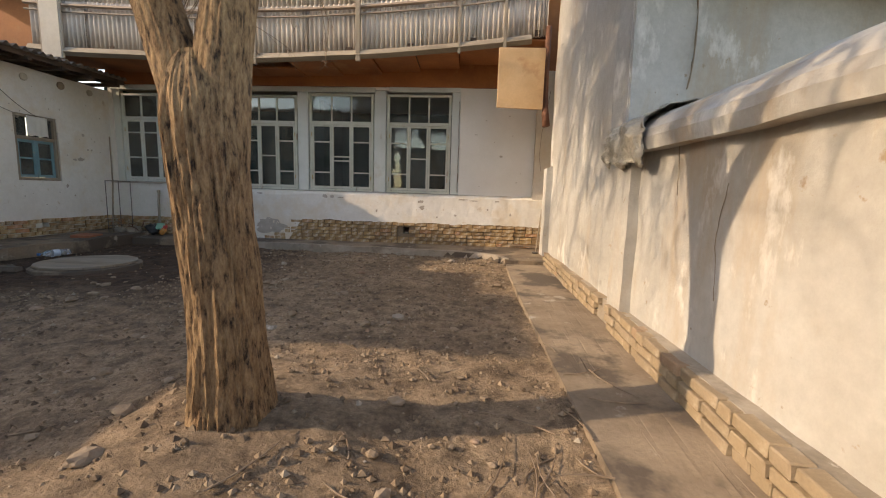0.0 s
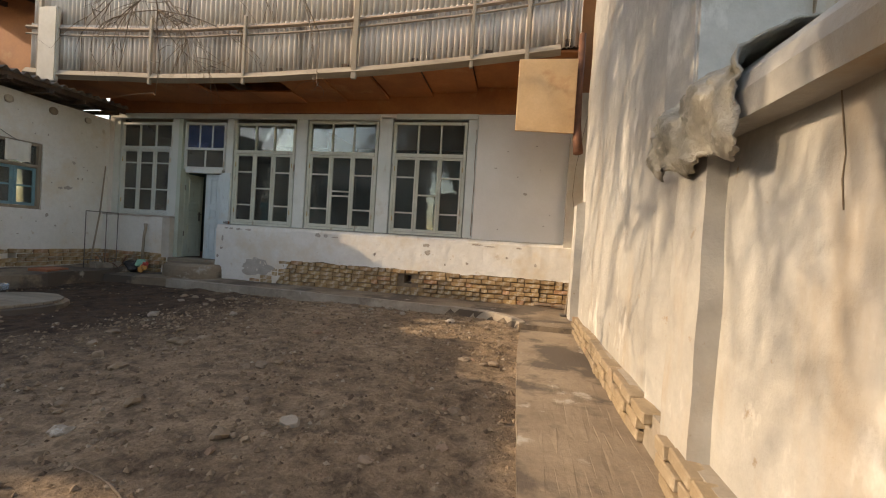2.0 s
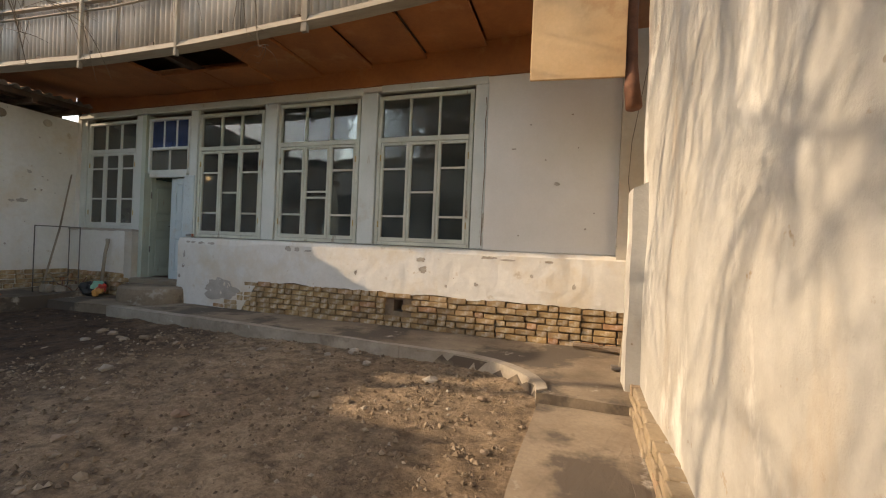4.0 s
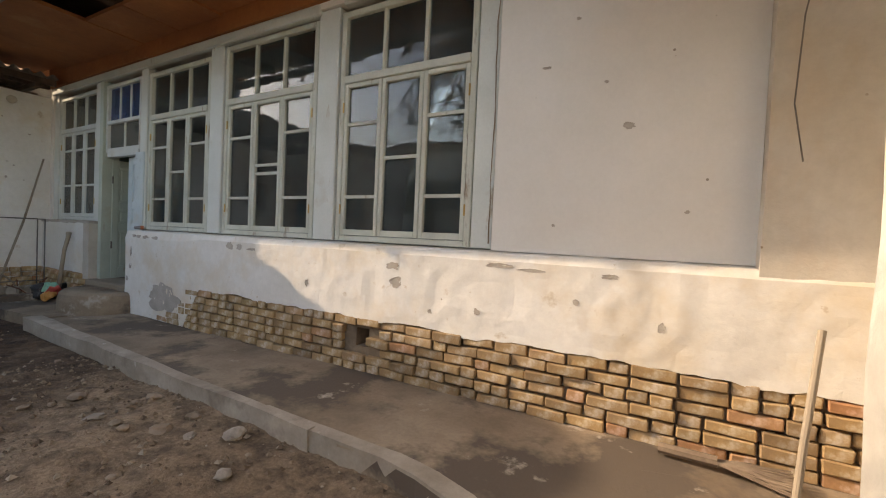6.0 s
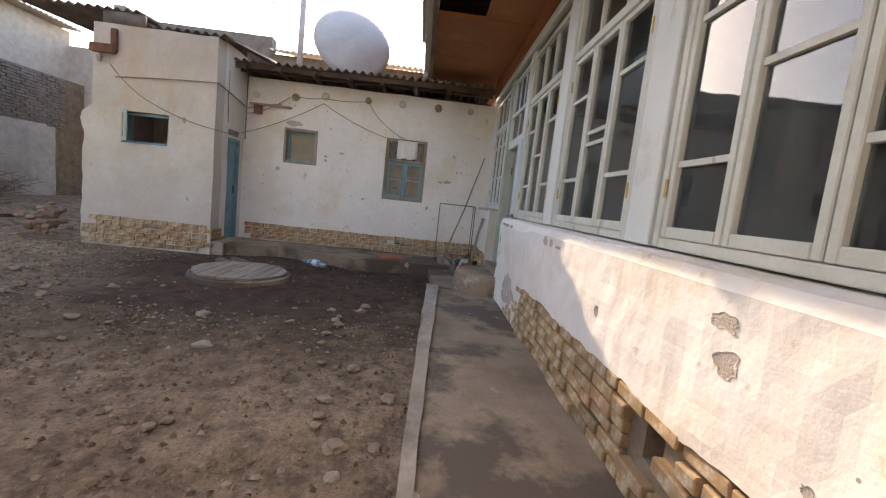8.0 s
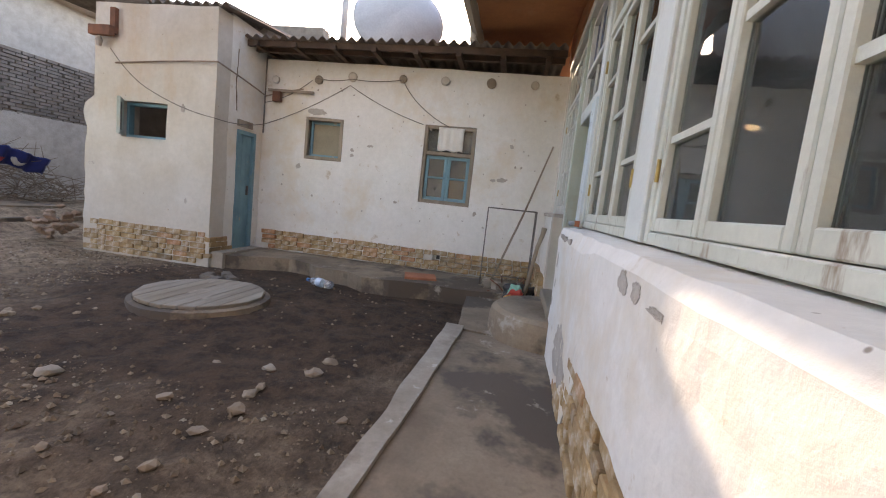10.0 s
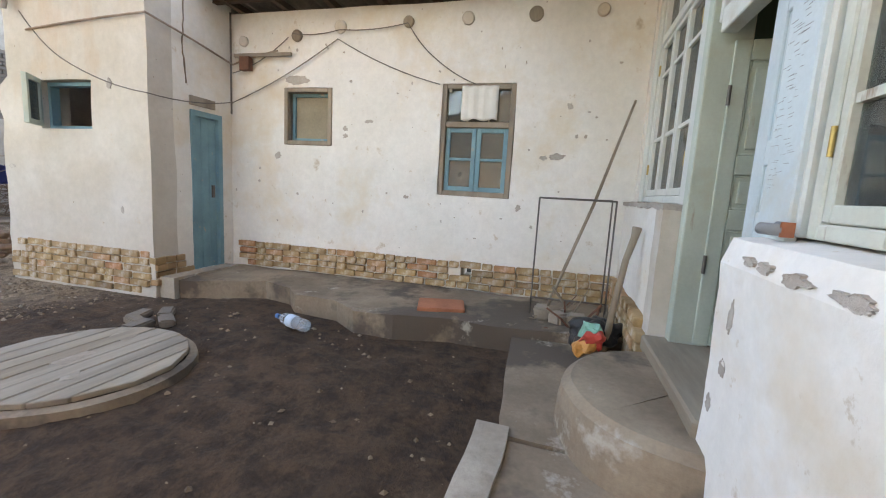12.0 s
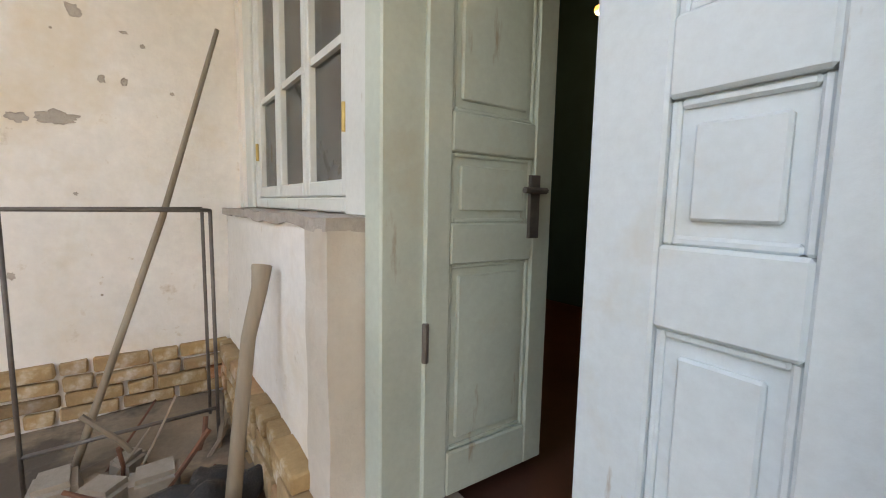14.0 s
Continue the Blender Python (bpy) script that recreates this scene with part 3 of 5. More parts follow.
DZ0, DZ1 = 0.15, 1.92
left_leaf = door_leaf("door_1", 0.49, DZ0, DZ1, M_green_paint, "open pale green panelled door leaf with worn paint", (-6.762, 9.47, DZ0), radians(88))
bm = bmesh.new()
box(bm, 0.38, 0.42, -0.012, 0, 0.78, 0.98)
tube(bm, [(0.40, -0.012, 0.93), (0.40, -0.055, 0.93), (0.31, -0.055, 0.93)], 0.010, 8)
hd = part("door_handle", bm, M_steel, left_leaf, "dark steel lever handle")
hd.matrix_parent_inverse = Matrix()
right_leaf = door_leaf("door_2", 0.385, DZ0, DZ1, M_blue_paint, "pale blue panelled door leaf with cracked paint", (-5.865, 9.43, DZ0), radians(-3), -1)
bm = bmesh.new()
box(bm, -6.87, -6.775, 9.34, 9.56, 0.1, 3.05), box(bm, -5.785, -5.745, 9.36, 9.56, 0.1, 1.93)
soften(bm, 0.006)
structure(part("trim_door_jamb", bm, M_green_paint), "pale green timber door jambs", "trim")
bm = bmesh.new()
box(bm, -6.868, -5.75, 9.20, 9.62, 0.04, 0.14)
soften(bm, 0.012)
structure(part("trim_threshold", bm, M_wood_h), "worn grey timber door threshold", "threshold")
structure(block("wall_threshold_base", (-6.9, -5.71, 9.24, 9.6, -0.5, 0.04), M_mortar), "mortared brick base under the threshold", "wall")
bm = bmesh.new()
box(bm, -5.815, -5.60, 9.335, 9.37, 0.87, 1.95)
soften(bm, 0.006)
structure(part("trim_door_board", bm, M_blue_paint), "cracked pale board beside the door", "trim")
bm = bmesh.new()
rc = random.Random(31)
for i in range(80):
    z, x = 1.08 + 0.010 * i + rc.uniform(-0.008, 0.008), rc.uniform(-5.785, -5.66)
    L = rc.uniform(0.006, 0.028)
    beam(bm, (x - L, 9.334, z), (x + L, 9.334, z + rc.uniform(-0.003, 0.003)), 0.0012, rc.uniform(0.0003, 0.0008))
structure(part("trim_paint_cracks", bm, M_wood_dark), "fine dark cracks in the flaking paint", "crack")

skew = Matrix.Translation((-1.5, 9.23, 0)) @ Matrix.Rotation(radians(-1.03), 4, "Z") @ Matrix.Translation((1.5, -9.23, 0))
for o in [q for q in scene.collection.objects if q not in before_facade and not q.parent]:
    o.matrix_basis = skew @ o.matrix_basis

# room behind the windows
bm = bmesh.new()
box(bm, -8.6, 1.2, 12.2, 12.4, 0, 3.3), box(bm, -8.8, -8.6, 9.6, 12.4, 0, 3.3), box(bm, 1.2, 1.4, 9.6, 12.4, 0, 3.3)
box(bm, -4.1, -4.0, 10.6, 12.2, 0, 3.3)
structure(part("wall_room", bm, M_room), "teal painted walls of the veranda room, darkened for its gloom", "wall")
structure(block("floor_room", (-8.6, 1.2, 9.56, 12.2, 0.02, 0.12), M_floor_red), "red-brown painted board floor, darkened for the room's gloom", "floor")
structure(block("ceiling_room", (-8.6, 1.2, 9.6, 12.2, 3.12, 3.25), M_plaster), "whitewashed ceiling of the room", "ceiling")
bulb = thing("light_bulb", (-7.5, 11.4, 2.3), "lit bare bulb hanging on a cable", "lamp")
bm = bmesh.new()
bmesh.ops.create_uvsphere(bm, u_segments=12, v_segments=8, radius=0.03, matrix=Matrix.Translation((-7.5, 11.4, 2.3)))
mb, nb, lb, bb = shader("bulb_glow")
bb.inputs["Emission Color"].default_value, bb.inputs["Emission Strength"].default_value = (1, 0.45, 0.10, 1), 0.3
part("glass_bulb", bm, mb, bulb)
bm = bmesh.new()
tube(bm, [(-7.5, 11.4, 2.33), (-7.5, 11.4, 3.12)], 0.006, 6)
part("cable", bm, M_cable, bulb)
lamp = new("bulb_light", bpy.data.lights.new("bulb_light", "POINT"))
lamp.data.energy, lamp.data.color, lamp.data.shadow_soft_size, lamp.location = 0.5, (1, 0.7, 0.4), 0.04, (-7.5, 11.4, 2.24)

# ---- balcony of the main house ----
BY = 8.1


def sag(x):
    return 3.34 + 0.011 * (x + 5.3) ** 2


balc = thing("balcony", (-3.5, BY, 3.3), "sagging timber balcony clad with weathered corrugated sheets", "balcony")
xs = [-8.9 + 0.4 * i for i in range(26)]
for name, dz, dy, w, h in (("bottom_beam", 0.0, -0.03, 0.07, 0.13), ("middle_rail", 0.82, -0.05, 0.05, 0.055), ("middle_rail", 0.70, -0.05, 0.03, 0.03), ("top_rail", 1.66, -0.04, 0.05, 0.06)):
    bm = bmesh.new()
    pts = [(x, BY + dy + 0.012 * noise.noise((x, dz, 0)), sag(x) + dz + 0.02 * noise.noise((x * 0.8, dz, 4))) for x in xs if -8.9 <= x <= 1.0]
    tube(bm, pts, max(w, h) * 0.6, 4)
    part(name, bm, M_wood_h, balc)
for x, z1, w in ((-8.55, 1.75, 0.07), (-6.2, 1.0, 0.05), (-4.4, 1.0, 0.05), (-2.46, 2.35, 0.085), (-0.60, 1.75, 0.05), (0.22, 1.75, 0.06)):
    bm = bmesh.new()
    beam(bm, (x, BY - 0.075, sag(x) - 0.13), (x, BY - 0.075, sag(x) + z1), w, 0.05, (0, 1, 0))
    soften(bm, 0.006)
    part("post", bm, M_wood_grey, balc)
for tier, (z0, hgt) in enumerate(((0.05, 0.86), (0.80, 0.90))):
    x = -8.85
    k = 0
    while x < 0.9:
        wdt = min(1.12, 0.98 - x)
        bm = bmesh.new()
        dz = 0.03 * noise.noise((x * 2, tier, 0))
        sheet_wave(bm, (x, BY + 0.02 + 0.014 * (k % 2) + 0.03 * tier, z0 + dz), (1, 0, 0), (0, -0.01 * (1 - tier), 1), wdt, hgt, 0.092, 0.027, 8, 0.007, lambda s, x=x: sag(x + s))
        part("corrugated_sheet", bm, M_slate, balc, smooth=True)
        x += 1.07
        k += 1
# deck boards = soffit
bm = bmesh.new()
for i in range(12):
    x0 = -8.9 + i * 0.83
    if 4 <= i <= 5:
        box(bm, x0, x0 + 0.82, 8.75, 9.40, sag(x0) + 0.01, sag(x0) + 0.05)
    else:
        box(bm, x0, x0 + 0.82, BY + 0.05, 9.40, sag(x0 + 0.4) + 0.0, sag(x0 + 0.4) + 0.04)
structure(part("ceiling_balcony", bm, M_soffit), "rust-brown boarded underside of the balcony with a torn gap", "ceiling")
for i in range(9):
    x0 = -8.4 + i * 1.15
    bm = bmesh.new()
    beam(bm, (x0, 8.1, sag(x0) + 0.10), (x0, 9.4, sag(x0) + 0.10), 0.10, 0.10)
    part("joist", bm, M_wood_dark, balc)
block("deck", (-8.9, 1.0, 8.15, 9.42, 3.80, 3.83), M_wood_dark, balc)
# main roof edge above the balcony
bm = bmesh.new()
sheet_wave(bm, (-12.5, 7.75, 5.42), (1, 0, 0), (0, 1, 0.12), 14.0, 5.5, 0.15, 0.028, 8, 0.01, lambda s: 0.25 * (s / 14.0))
structure(part("roof_main", bm, M_slate_dark, smooth=True), "old corrugated roof of the main house with mossy edge", "roof")
bm = bmesh.new()
for i in range(16):
    x0 = -12.2 + i * 0.9
    z = 5.36 + 0.25 * (x0 + 12.5) / 14
    beam(bm, (x0, 7.85, z - 0.06), (x0, 12, z + 0.44), 0.07, 0.1)
box(bm, -12.4, 1.5, 7.9, 7.95, 5.28, 5.38)
structure(part("roof_rafters", bm, M_wood_dark), "dark rafters under the main roof", "roof")
structure(block("wall_upper_side", (-12.5, -8.9, 9.3, 9.6, 3.4, 5.6), M_soffit), "shaded upper wall of the main house", "wall")

# hanging board and drain pipe
bm = bmesh.new()
box(bm, 0.12, 0.95, 7.955, 7.985, 2.48, 3.55)
soften(bm, 0.006)
for v in bm.verts:
    if v.co.x < 0.2 and v.co.z < 2.55:
        v.co.z += 0.03
tagged(part("hanging_board", bm, M_board), "orange-stained board nailed under the balcony", "board")
bm = bmesh.new()
tube(bm, [(1.0, 8.068, 3.95), (1.0, 8.068, 3.0), (1.01, 8.05, 2.62), (1.01, 8.0, 2.42), (1.03, 7.95, 2.20)], [0.05, 0.05, 0.05, 0.065, 0.07], 14)
tagged(part("drain_pipe", bm, M_rust, smooth=True), "rusty brown drain pipe with crooked outlet", "pipe")

# ---- garden wall and neighbour's house on the sunny side ----
bm = bmesh.new()
box(bm, 1.085, 1.40, -4.5, 4.12, -0.5, 1.36)
roughen(bm, 0.016, 1.6, 0.22)
structure(part("wall_garden", bm, M_wall_sunny), "whitewashed garden wall with damp stains and cracks", "wall")
bm = bmesh.new()
box(bm, 1.08, 1.20, 4.15, 7.58, -0.5, 3.62), box(bm, 1.2, 1.74, 7.40, 7.58, -0.5, 3.62)
for v in bm.verts:
    if v.co.z > 3:
        v.co.z = 3.13 + 0.42 * (v.co.y - 4.15)
roughen(bm, 0.018, 1.5, 0.22)
structure(part("wall_neighbour", bm, M_wall_sunny), "tall whitewashed neighbour house wall with brown streaks", "wall")
bm = bmesh.new()
box(bm, 1.095, 7.0, 4.13, 4.43, -0.5, 3.16)
roughen(bm, 0.014, 1.5, 0.3)
bmesh.ops.rotate(bm, verts=bm.verts[:], cent=(1.095, 4.13, 0), matrix=Matrix.Rotation(radians(10.5), 3, "Z"))
structure(part("wall_neighbour_side", bm, M_wall_sunny), "whitewashed side wall of the neighbour house", "wall")
bm = bmesh.new()
box(bm, 0.995, 1.2, 3.68, 4.00, -0.06, 1.28)
roughen(bm, 0.012, 3, 0.1)
structure(part("wall_pilaster", bm, M_wall_sunny), "narrow plaster pilaster under the coping", "wall")
bm = bmesh.new()
vs = box(bm, 0.985, 1.2, 7.33, 7.60, -0.10, 1.50)
for v in bm.verts:
    if v.co.z > 1 and v.co.x < 1.1:
        v.co.z -= 0.10
roughen(bm, 0.012, 3, 0.15)
structure(part("wall_buttress", bm, M_wall_sunny), "low plastered buttress at the wall's end", "wall")
bm = bmesh.new()
box(bm, 1.76, 2.1, 7.4, 9.21, -0.5, 3.6)
roughen(bm, 0.012, 2, 0.2)
structure(part("wall_corner_return", bm, M_plaster_yellow), "stained plaster return wall in the corner", "wall")


def wall_foot(name, y0, y1):
    """Mortared ledge behind the bricks at the wall's foot; it widens towards the gate."""
    bm = bmesh.new()
    box(bm, 0.0, 0.10, y0, y1, -0.45, -0.045)
    for v in bm.verts:
        v.co.x = 1.09 if v.co.x > 0.05 else 0.885 + 0.0215 * (v.co.y + 2)
    roughen(bm, 0.012, 4, 0.12)
    structure(part(name, bm, M_cement_pale), "rough mortared ledge at the foot of the wall", "ledge")


wall_foot("trim_wall_ledge", -2.5, 4.1)
wall_foot("trim_wall_ledge_far", 4.1, 7.6)


def coping():
    """Rounded clay-plastered coping that overhangs the wall."""
    bm = bmesh.new()
    prof = [(0.97, 1.31), (0.955, 1.40), (0.97, 1.46), (1.05, 1.55), (1.16, 1.62), (1.30, 1.65), (1.46, 1.62), (1.52, 1.42), (1.50, 1.31)]
    n = 60
    rings = []
    for i in range(n + 1):
        y = 4.02 - 8.5 * i / n
        w = 0.018 * noise.noise((y * 1.3, 0, 0))
        rings.append([bm.verts.new((x + w + 0.012 * noise.noise((y * 3, x * 5, 1)), y, z + 0.02 * noise.noise((y * 1.5, x * 2, 7)))) for x, z in prof])
    for a, b in zip(rings, rings[1:]):
        for k in range(len(prof)):
            bm.faces.new((a[k], b[k], b[(k + 1) % len(prof)], a[(k + 1) % len(prof)]))
    bm.faces.new(rings[0]), bm.faces.new(rings[-1][::-1])
    structure(part("trim_coping", bm, M_wall_sunny), "rounded clay coping on the garden wall", "coping")


coping()


def draped_cloth():
    """Old canvas folded over the end of the coping."""
    bm = bmesh.new()
    knots = [(1.00, 1.15), (0.965, 1.22), (0.945, 1.32), (0.93, 1.42), (0.95, 1.50), (1.04, 1.58), (1.16, 1.65), (1.30, 1.68), (1.46, 1.65)]
    prof = [(a[0] + (b[0] - a[0]) * j / 5, a[1] + (b[1] - a[1]) * j / 5) for a, b in zip(knots, knots[1:]) for j in range(5)]
    n = 64
    rows = []
    for i in range(n + 1):
        s = 0.3 * i / n
        y = 4.15 - 2.7 * s
        edge = 1.20 + 0.05 * noise.noise((s * 9, 0, 3)) + 0.03 * math.sin(s * 40)
        row = []
        for k, (x, z) in enumerate(prof):
            crease = 0.022 * math.sin(s * 46 + k * 0.28) + 0.03 * noise.noise((s * 16, k * 0.16, 2)) + 0.06 * abs(noise.noise((s * 34 + k * 0.12, k * 0.3, 5))) + 0.03 * abs(noise.noise((s * 70, k * 0.7, 8)))
            row.append(bm.verts.new((x - 0.02 - crease * (0.7 if k < 25 else 0.1), y + 0.05 * noise.noise((k * 0.18, s * 6, 9)), max(z, edge) + 0.008 + max(0, crease) * 0.3)))
        rows.append(row)
    for a, b in zip(rows, rows[1:]):
        for k in range(len(prof) - 1):
            bm.faces.new((a[k], b[k], b[k + 1], a[k + 1]))
    ob = part("draped_canvas", bm, M_canvas, smooth=True)
    ob.modifiers.new("thick", "SOLIDIFY").thickness = 0.01
    tagged(ob, "dirty grey canvas draped over the coping's end", "cloth")


draped_cloth()
# neighbour's roof: it rakes up along the sunny wall, with rusty edge boards and round poles under the low eave
def rake(y):
    return 3.16 + 0.42 * (y - 4.15)


bm = bmesh.new()
for k in range(5):
    y0, y1 = 3.80 + k * 0.84, 3.80 + k * 0.84 + 0.82
    for v in box(bm, 0.93 + 0.02 * (k % 2), 1.75, y0, y1, 0, 0.05):
        v.co.z += rake(v.co.y) + 0.012 * (k % 2)
structure(part("roof_neighbour", bm, M_wood_dark), "dark raking verge boards of the neighbour roof", "roof")
bm = bmesh.new()
for v in box(bm, 1.76, 7.0, 3.80, 8.0, 0.0, 0.07):
    v.co.z += rake(v.co.y)
structure(part("roof_neighbour_deck", bm, M_slate_dark), "dark pitched roof of the neighbour house", "roof")
bm = bmesh.new()
for v in box(bm, 1.03, 1.075, 4.0, 7.95, -0.17, -0.005):
    v.co.z += rake(v.co.y)
structure(part("trim_neighbour_verge", bm, M_rust), "rusty sheet strip under the neighbour verge", "trim")
for i in range(5):
    bm = bmesh.new()
    x = 1.98 + i * 0.58
    tube(bm, [(x, 4.6, 3.09), (x, 3.95, 3.00), (x, 3.93, 3.0)], [0.062, 0.058, 0.045], 12)
    structure(part("roof_pole", bm, M_wood_dark), "round dark roof pole end", "beam")

# ---- low house on the shaded side ----
LWIN = (7.37, 8.19, 0.945, 2.17)
SWIN = (5.37, 6.02, 1.455, 2.13)
bm = bmesh.new()
wall_boxes(bm, "x", -8.95, 0.35, 4.3, 9.6, -0.5, 3.01, [LWIN, SWIN, (7.71, 7.83, 0.02, 0.15)])
roughen(bm, 0.010, 1.7, 0.18)
structure(part("wall_low_house", bm, M_plaster), "whitewashed wall of the low house, pitted and stained", "wall")
bm = bmesh.new()
wall_boxes(bm, "x", -7.75, 0.3, 2.48, 4.60, -0.5, 3.29, [(3.10, 3.85, 1.43, 1.94)])
roughen(bm, 0.014, 1.7, 0.18)
for v in bm.verts:
    if v.co.y < 2.56:
        v.co.y += (0.24 if v.co.z > 1.95 else 0.0) + 0.14 * noise.noise((0, 0, v.co.z * 3.1))
structure(part("wall_shed_front", bm, M_plaster_yellow), "cream plastered shed wall with broken corner", "wall")
bm = bmesh.new()
wall_boxes(bm, "y", 4.30, 0.3, -8.6, -7.75, -0.5, 3.33, [(-8.42, -7.96, -0.12, 1.75)])
roughen(bm, 0.010, 1.7, 0.18)
structure(part("wall_shed_side", bm, M_plaster), "whitewashed shed side wall with a vertical crack", "wall")
bm = bmesh.new()
box(bm, -11.5, -7.76, 2.72, 2.9, -0.5, 3.7), box(bm, -11.2, -8.61, 4.3, 4.58, 2.9, 3.56), box(bm, -11.5, -11.2, 2.5, 9.4, -0.5, 3.9), box(bm, -9.0, -8.6, 2.5, 4.30, -0.5, 3.3)
structure(part("wall_shed_back", bm, M_bare), "rough back walls of the shed and low house", "wall")
structure(block("ceiling_low_house", (-11.5, -8.95, 4.0, 9.4, 3.05, 3.12), M_wood_dark), "dark boards over the low house", "ceiling")
structure(block("floor_low_house", (-11.2, -8.96, 2.2, 9.4, -0.3, -0.2), M_dark), "low house floor coloured near-black for the unlit inside", "floor")
# shed roof
bm = bmesh.new()
sheet_wave(bm, (-7.46, 3.45, 3.33), (0, 1, 0), (-1, 0, 0.13), 1.30, 4.2, 0.15, 0.028, 8, 0.01)
# Upper sheet overruns the wall unseen, an added reach that shades the yard.
sheet_wave(bm, (-7.46, 1.30, 3.52), (0, 1, 0), (-1, 0, 0.06), 2.05, 4.2, 0.15, 0.028, 8, 0.01)
box(bm, -7.55, -7.49, 2.75, 3.40, 3.28, 3.50)
structure(part("roof_shed", bm, M_slate_dark, smooth=True), "old corrugated roof of the shed", "roof")
# low house roof: corrugated sheets over dark battens
bm = bmesh.new()
sheet_wave(bm, (-8.02, 4.0, 3.12), (0, 1, 0), (-1, 0, -0.02), 5.35, 3.6, 0.15, 0.03, 8, 0.01, lambda s: 0.02 * s)
structure(part("roof_low_house", bm, M_slate_dark, smooth=True), "dark corrugated roof edge of the low house", "roof")
bm = bmesh.new()
beam(bm, (-8.12, 4.0, 3.06), (-8.12, 9.35, 3.15), 0.05, 0.09)
beam(bm, (-8.35, 4.0, 3.05), (-8.35, 9.35, 3.13), 0.07, 0.08)
for i in range(9):
    y = 4.15 + i * 0.62
    beam(bm, (-8.03, y, 3.05), (-9.2, y, 3.05), 0.07, 0.07)
structure(part("roof_battens", bm, M_wood_dark), "dark eave battens under the low roof", "roof")
# second roof line behind
bm = bmesh.new()
sheet_wave(bm, (-12.2, 3.6, 4.62), (0, 1, 0), (-1, 0, 0.25), 7.5, 3, 0.16, 0.03, 8, 0.01)
structure(part("roof_far", bm, M_slate), "grey corrugated roof of the house behind", "roof")
# Added wall, hidden behind the shed, only there to shade the yard.
structure(block("wall_far_end", (-12.85, -12.5, -0.93, 3.59, -0.5, 5.05), M_brick_grey), "plain unseen wall added behind the shed to shade the yard", "wall")
structure(block("wall_far", (-12.8, -12.5, 3.6, 11.1, 2.5, 4.6), M_brick_grey), "rough wall of the house behind", "wall")


# ---- windows and door of the low house; local x runs along the wall, turned to face the yard ----
def yz_frame(bm, x0, x1, y0, y1, z0, z1, w):
    box(bm, x0, x1, y0, y0 + w, z0, z1), box(bm, x0, x1, y1 - w, y1, z0, z1)
    box(bm, x0, x1, y0 + w, y1 - w, z0, z0 + w), box(bm, x0, x1, y0 + w, y1 - w, z1 - w, z1)


def yz_pane(y0, y1, z0, z1, x, mat, parent):
    p = block("pane", (x - 0.002, x + 0.002, y0, y1, z0, z1), mat, parent)
    p.visible_shadow = False


def teal_window():
    y0, y1, z0, z1 = LWIN
    w = thing("window_6", (-8.64, y0, z0), "old teal window with dusty panes and a cloth over the top light", "window", kind="structure")
    bm = bmesh.new()
    yz_frame(bm, -8.72, -8.615, y0 + 0.003, y1 - 0.003, z0 + 0.003, z1 - 0.003, 0.055)
    box(bm, -8.70, -8.62, y0 + 0.058, y1 - 0.058, z0 + 0.76, z0 + 0.82)
    soften(bm, 0.006)
    part("window_frame", bm, M_wood_grey, w, "bare grey timber outer frame")
    mid = (y0 + y1) / 2
    for a, b in ((y0 + 0.06, mid - 0.003), (mid + 0.003, y1 - 0.06)):
        bm = bmesh.new()
        yz_frame(bm, -8.70, -8.655, a, b, z0 + 0.06, z0 + 0.757, 0.05)
        box(bm, -8.69, -8.66, a + 0.05, b - 0.05, z0 + 0.40, z0 + 0.43)
        soften(bm, 0.005)
        c = part("casement", bm, M_teal_paint, w, "teal painted casement")
        yz_pane(a + 0.05, b - 0.05, z0 + 0.11, z0 + 0.40, -8.675, M_glass_dusty, c)
        yz_pane(a + 0.05, b - 0.05, z0 + 0.43, z0 + 0.71, -8.675, M_glass_dusty, c)
    for a, b in ((y0 + 0.06, y0 + 0.28), (y0 + 0.30, y1 - 0.30), (y1 - 0.28, y1 - 0.06)):
        yz_pane(a, b, z0 + 0.82, z1 - 0.06, -8.675, M_glass_dusty, w)
    bm = bmesh.new()
    n, m = 14, 12
    g = [[bm.verts.new((-8.60 + 0.008 * math.sin(i * 1.7) + 0.006 * noise.noise((i, j, 0)), y0 + 0.23 + 0.40 * i / n + 0.01 * noise.noise((j, 0, 1)),
                        z1 - 0.03 - 0.36 * j / m - 0.012 * math.sin(i * 0.9) * (j > m - 2))) for i in range(n + 1)] for j in range(m + 1)]
    for j in range(m):
        for i in range(n):
            bm.faces.new((g[j][i], g[j][i + 1], g[j + 1][i + 1], g[j + 1][i]))
    ob = part("hung_cloth", bm, M_cloth, smooth=True)
    ob.modifiers.new("thick", "SOLIDIFY").thickness = 0.004
    tagged(ob, "white cloth hung over the window's top light", "cloth")


teal_window()
y0, y1, z0, z1 = SWIN
sw = thing("window_7", (-8.64, y0, z0), "small deep window with teal frame and brown board pane", "window", kind="structure")
bm = bmesh.new()
yz_frame(bm, -8.66, -8.59, y0 + 0.002, y1 - 0.002, z0 + 0.002, z1 - 0.002, 0.05)
soften(bm, 0.006)
part("window_frame", bm, M_wood_grey, sw)
bm = bmesh.new()
yz_frame(bm, -8.76, -8.70, y0 + 0.05, y1 - 0.05, z0 + 0.05, z1 - 0.05, 0.04)
part("casement", bm, M_teal_paint, sw)
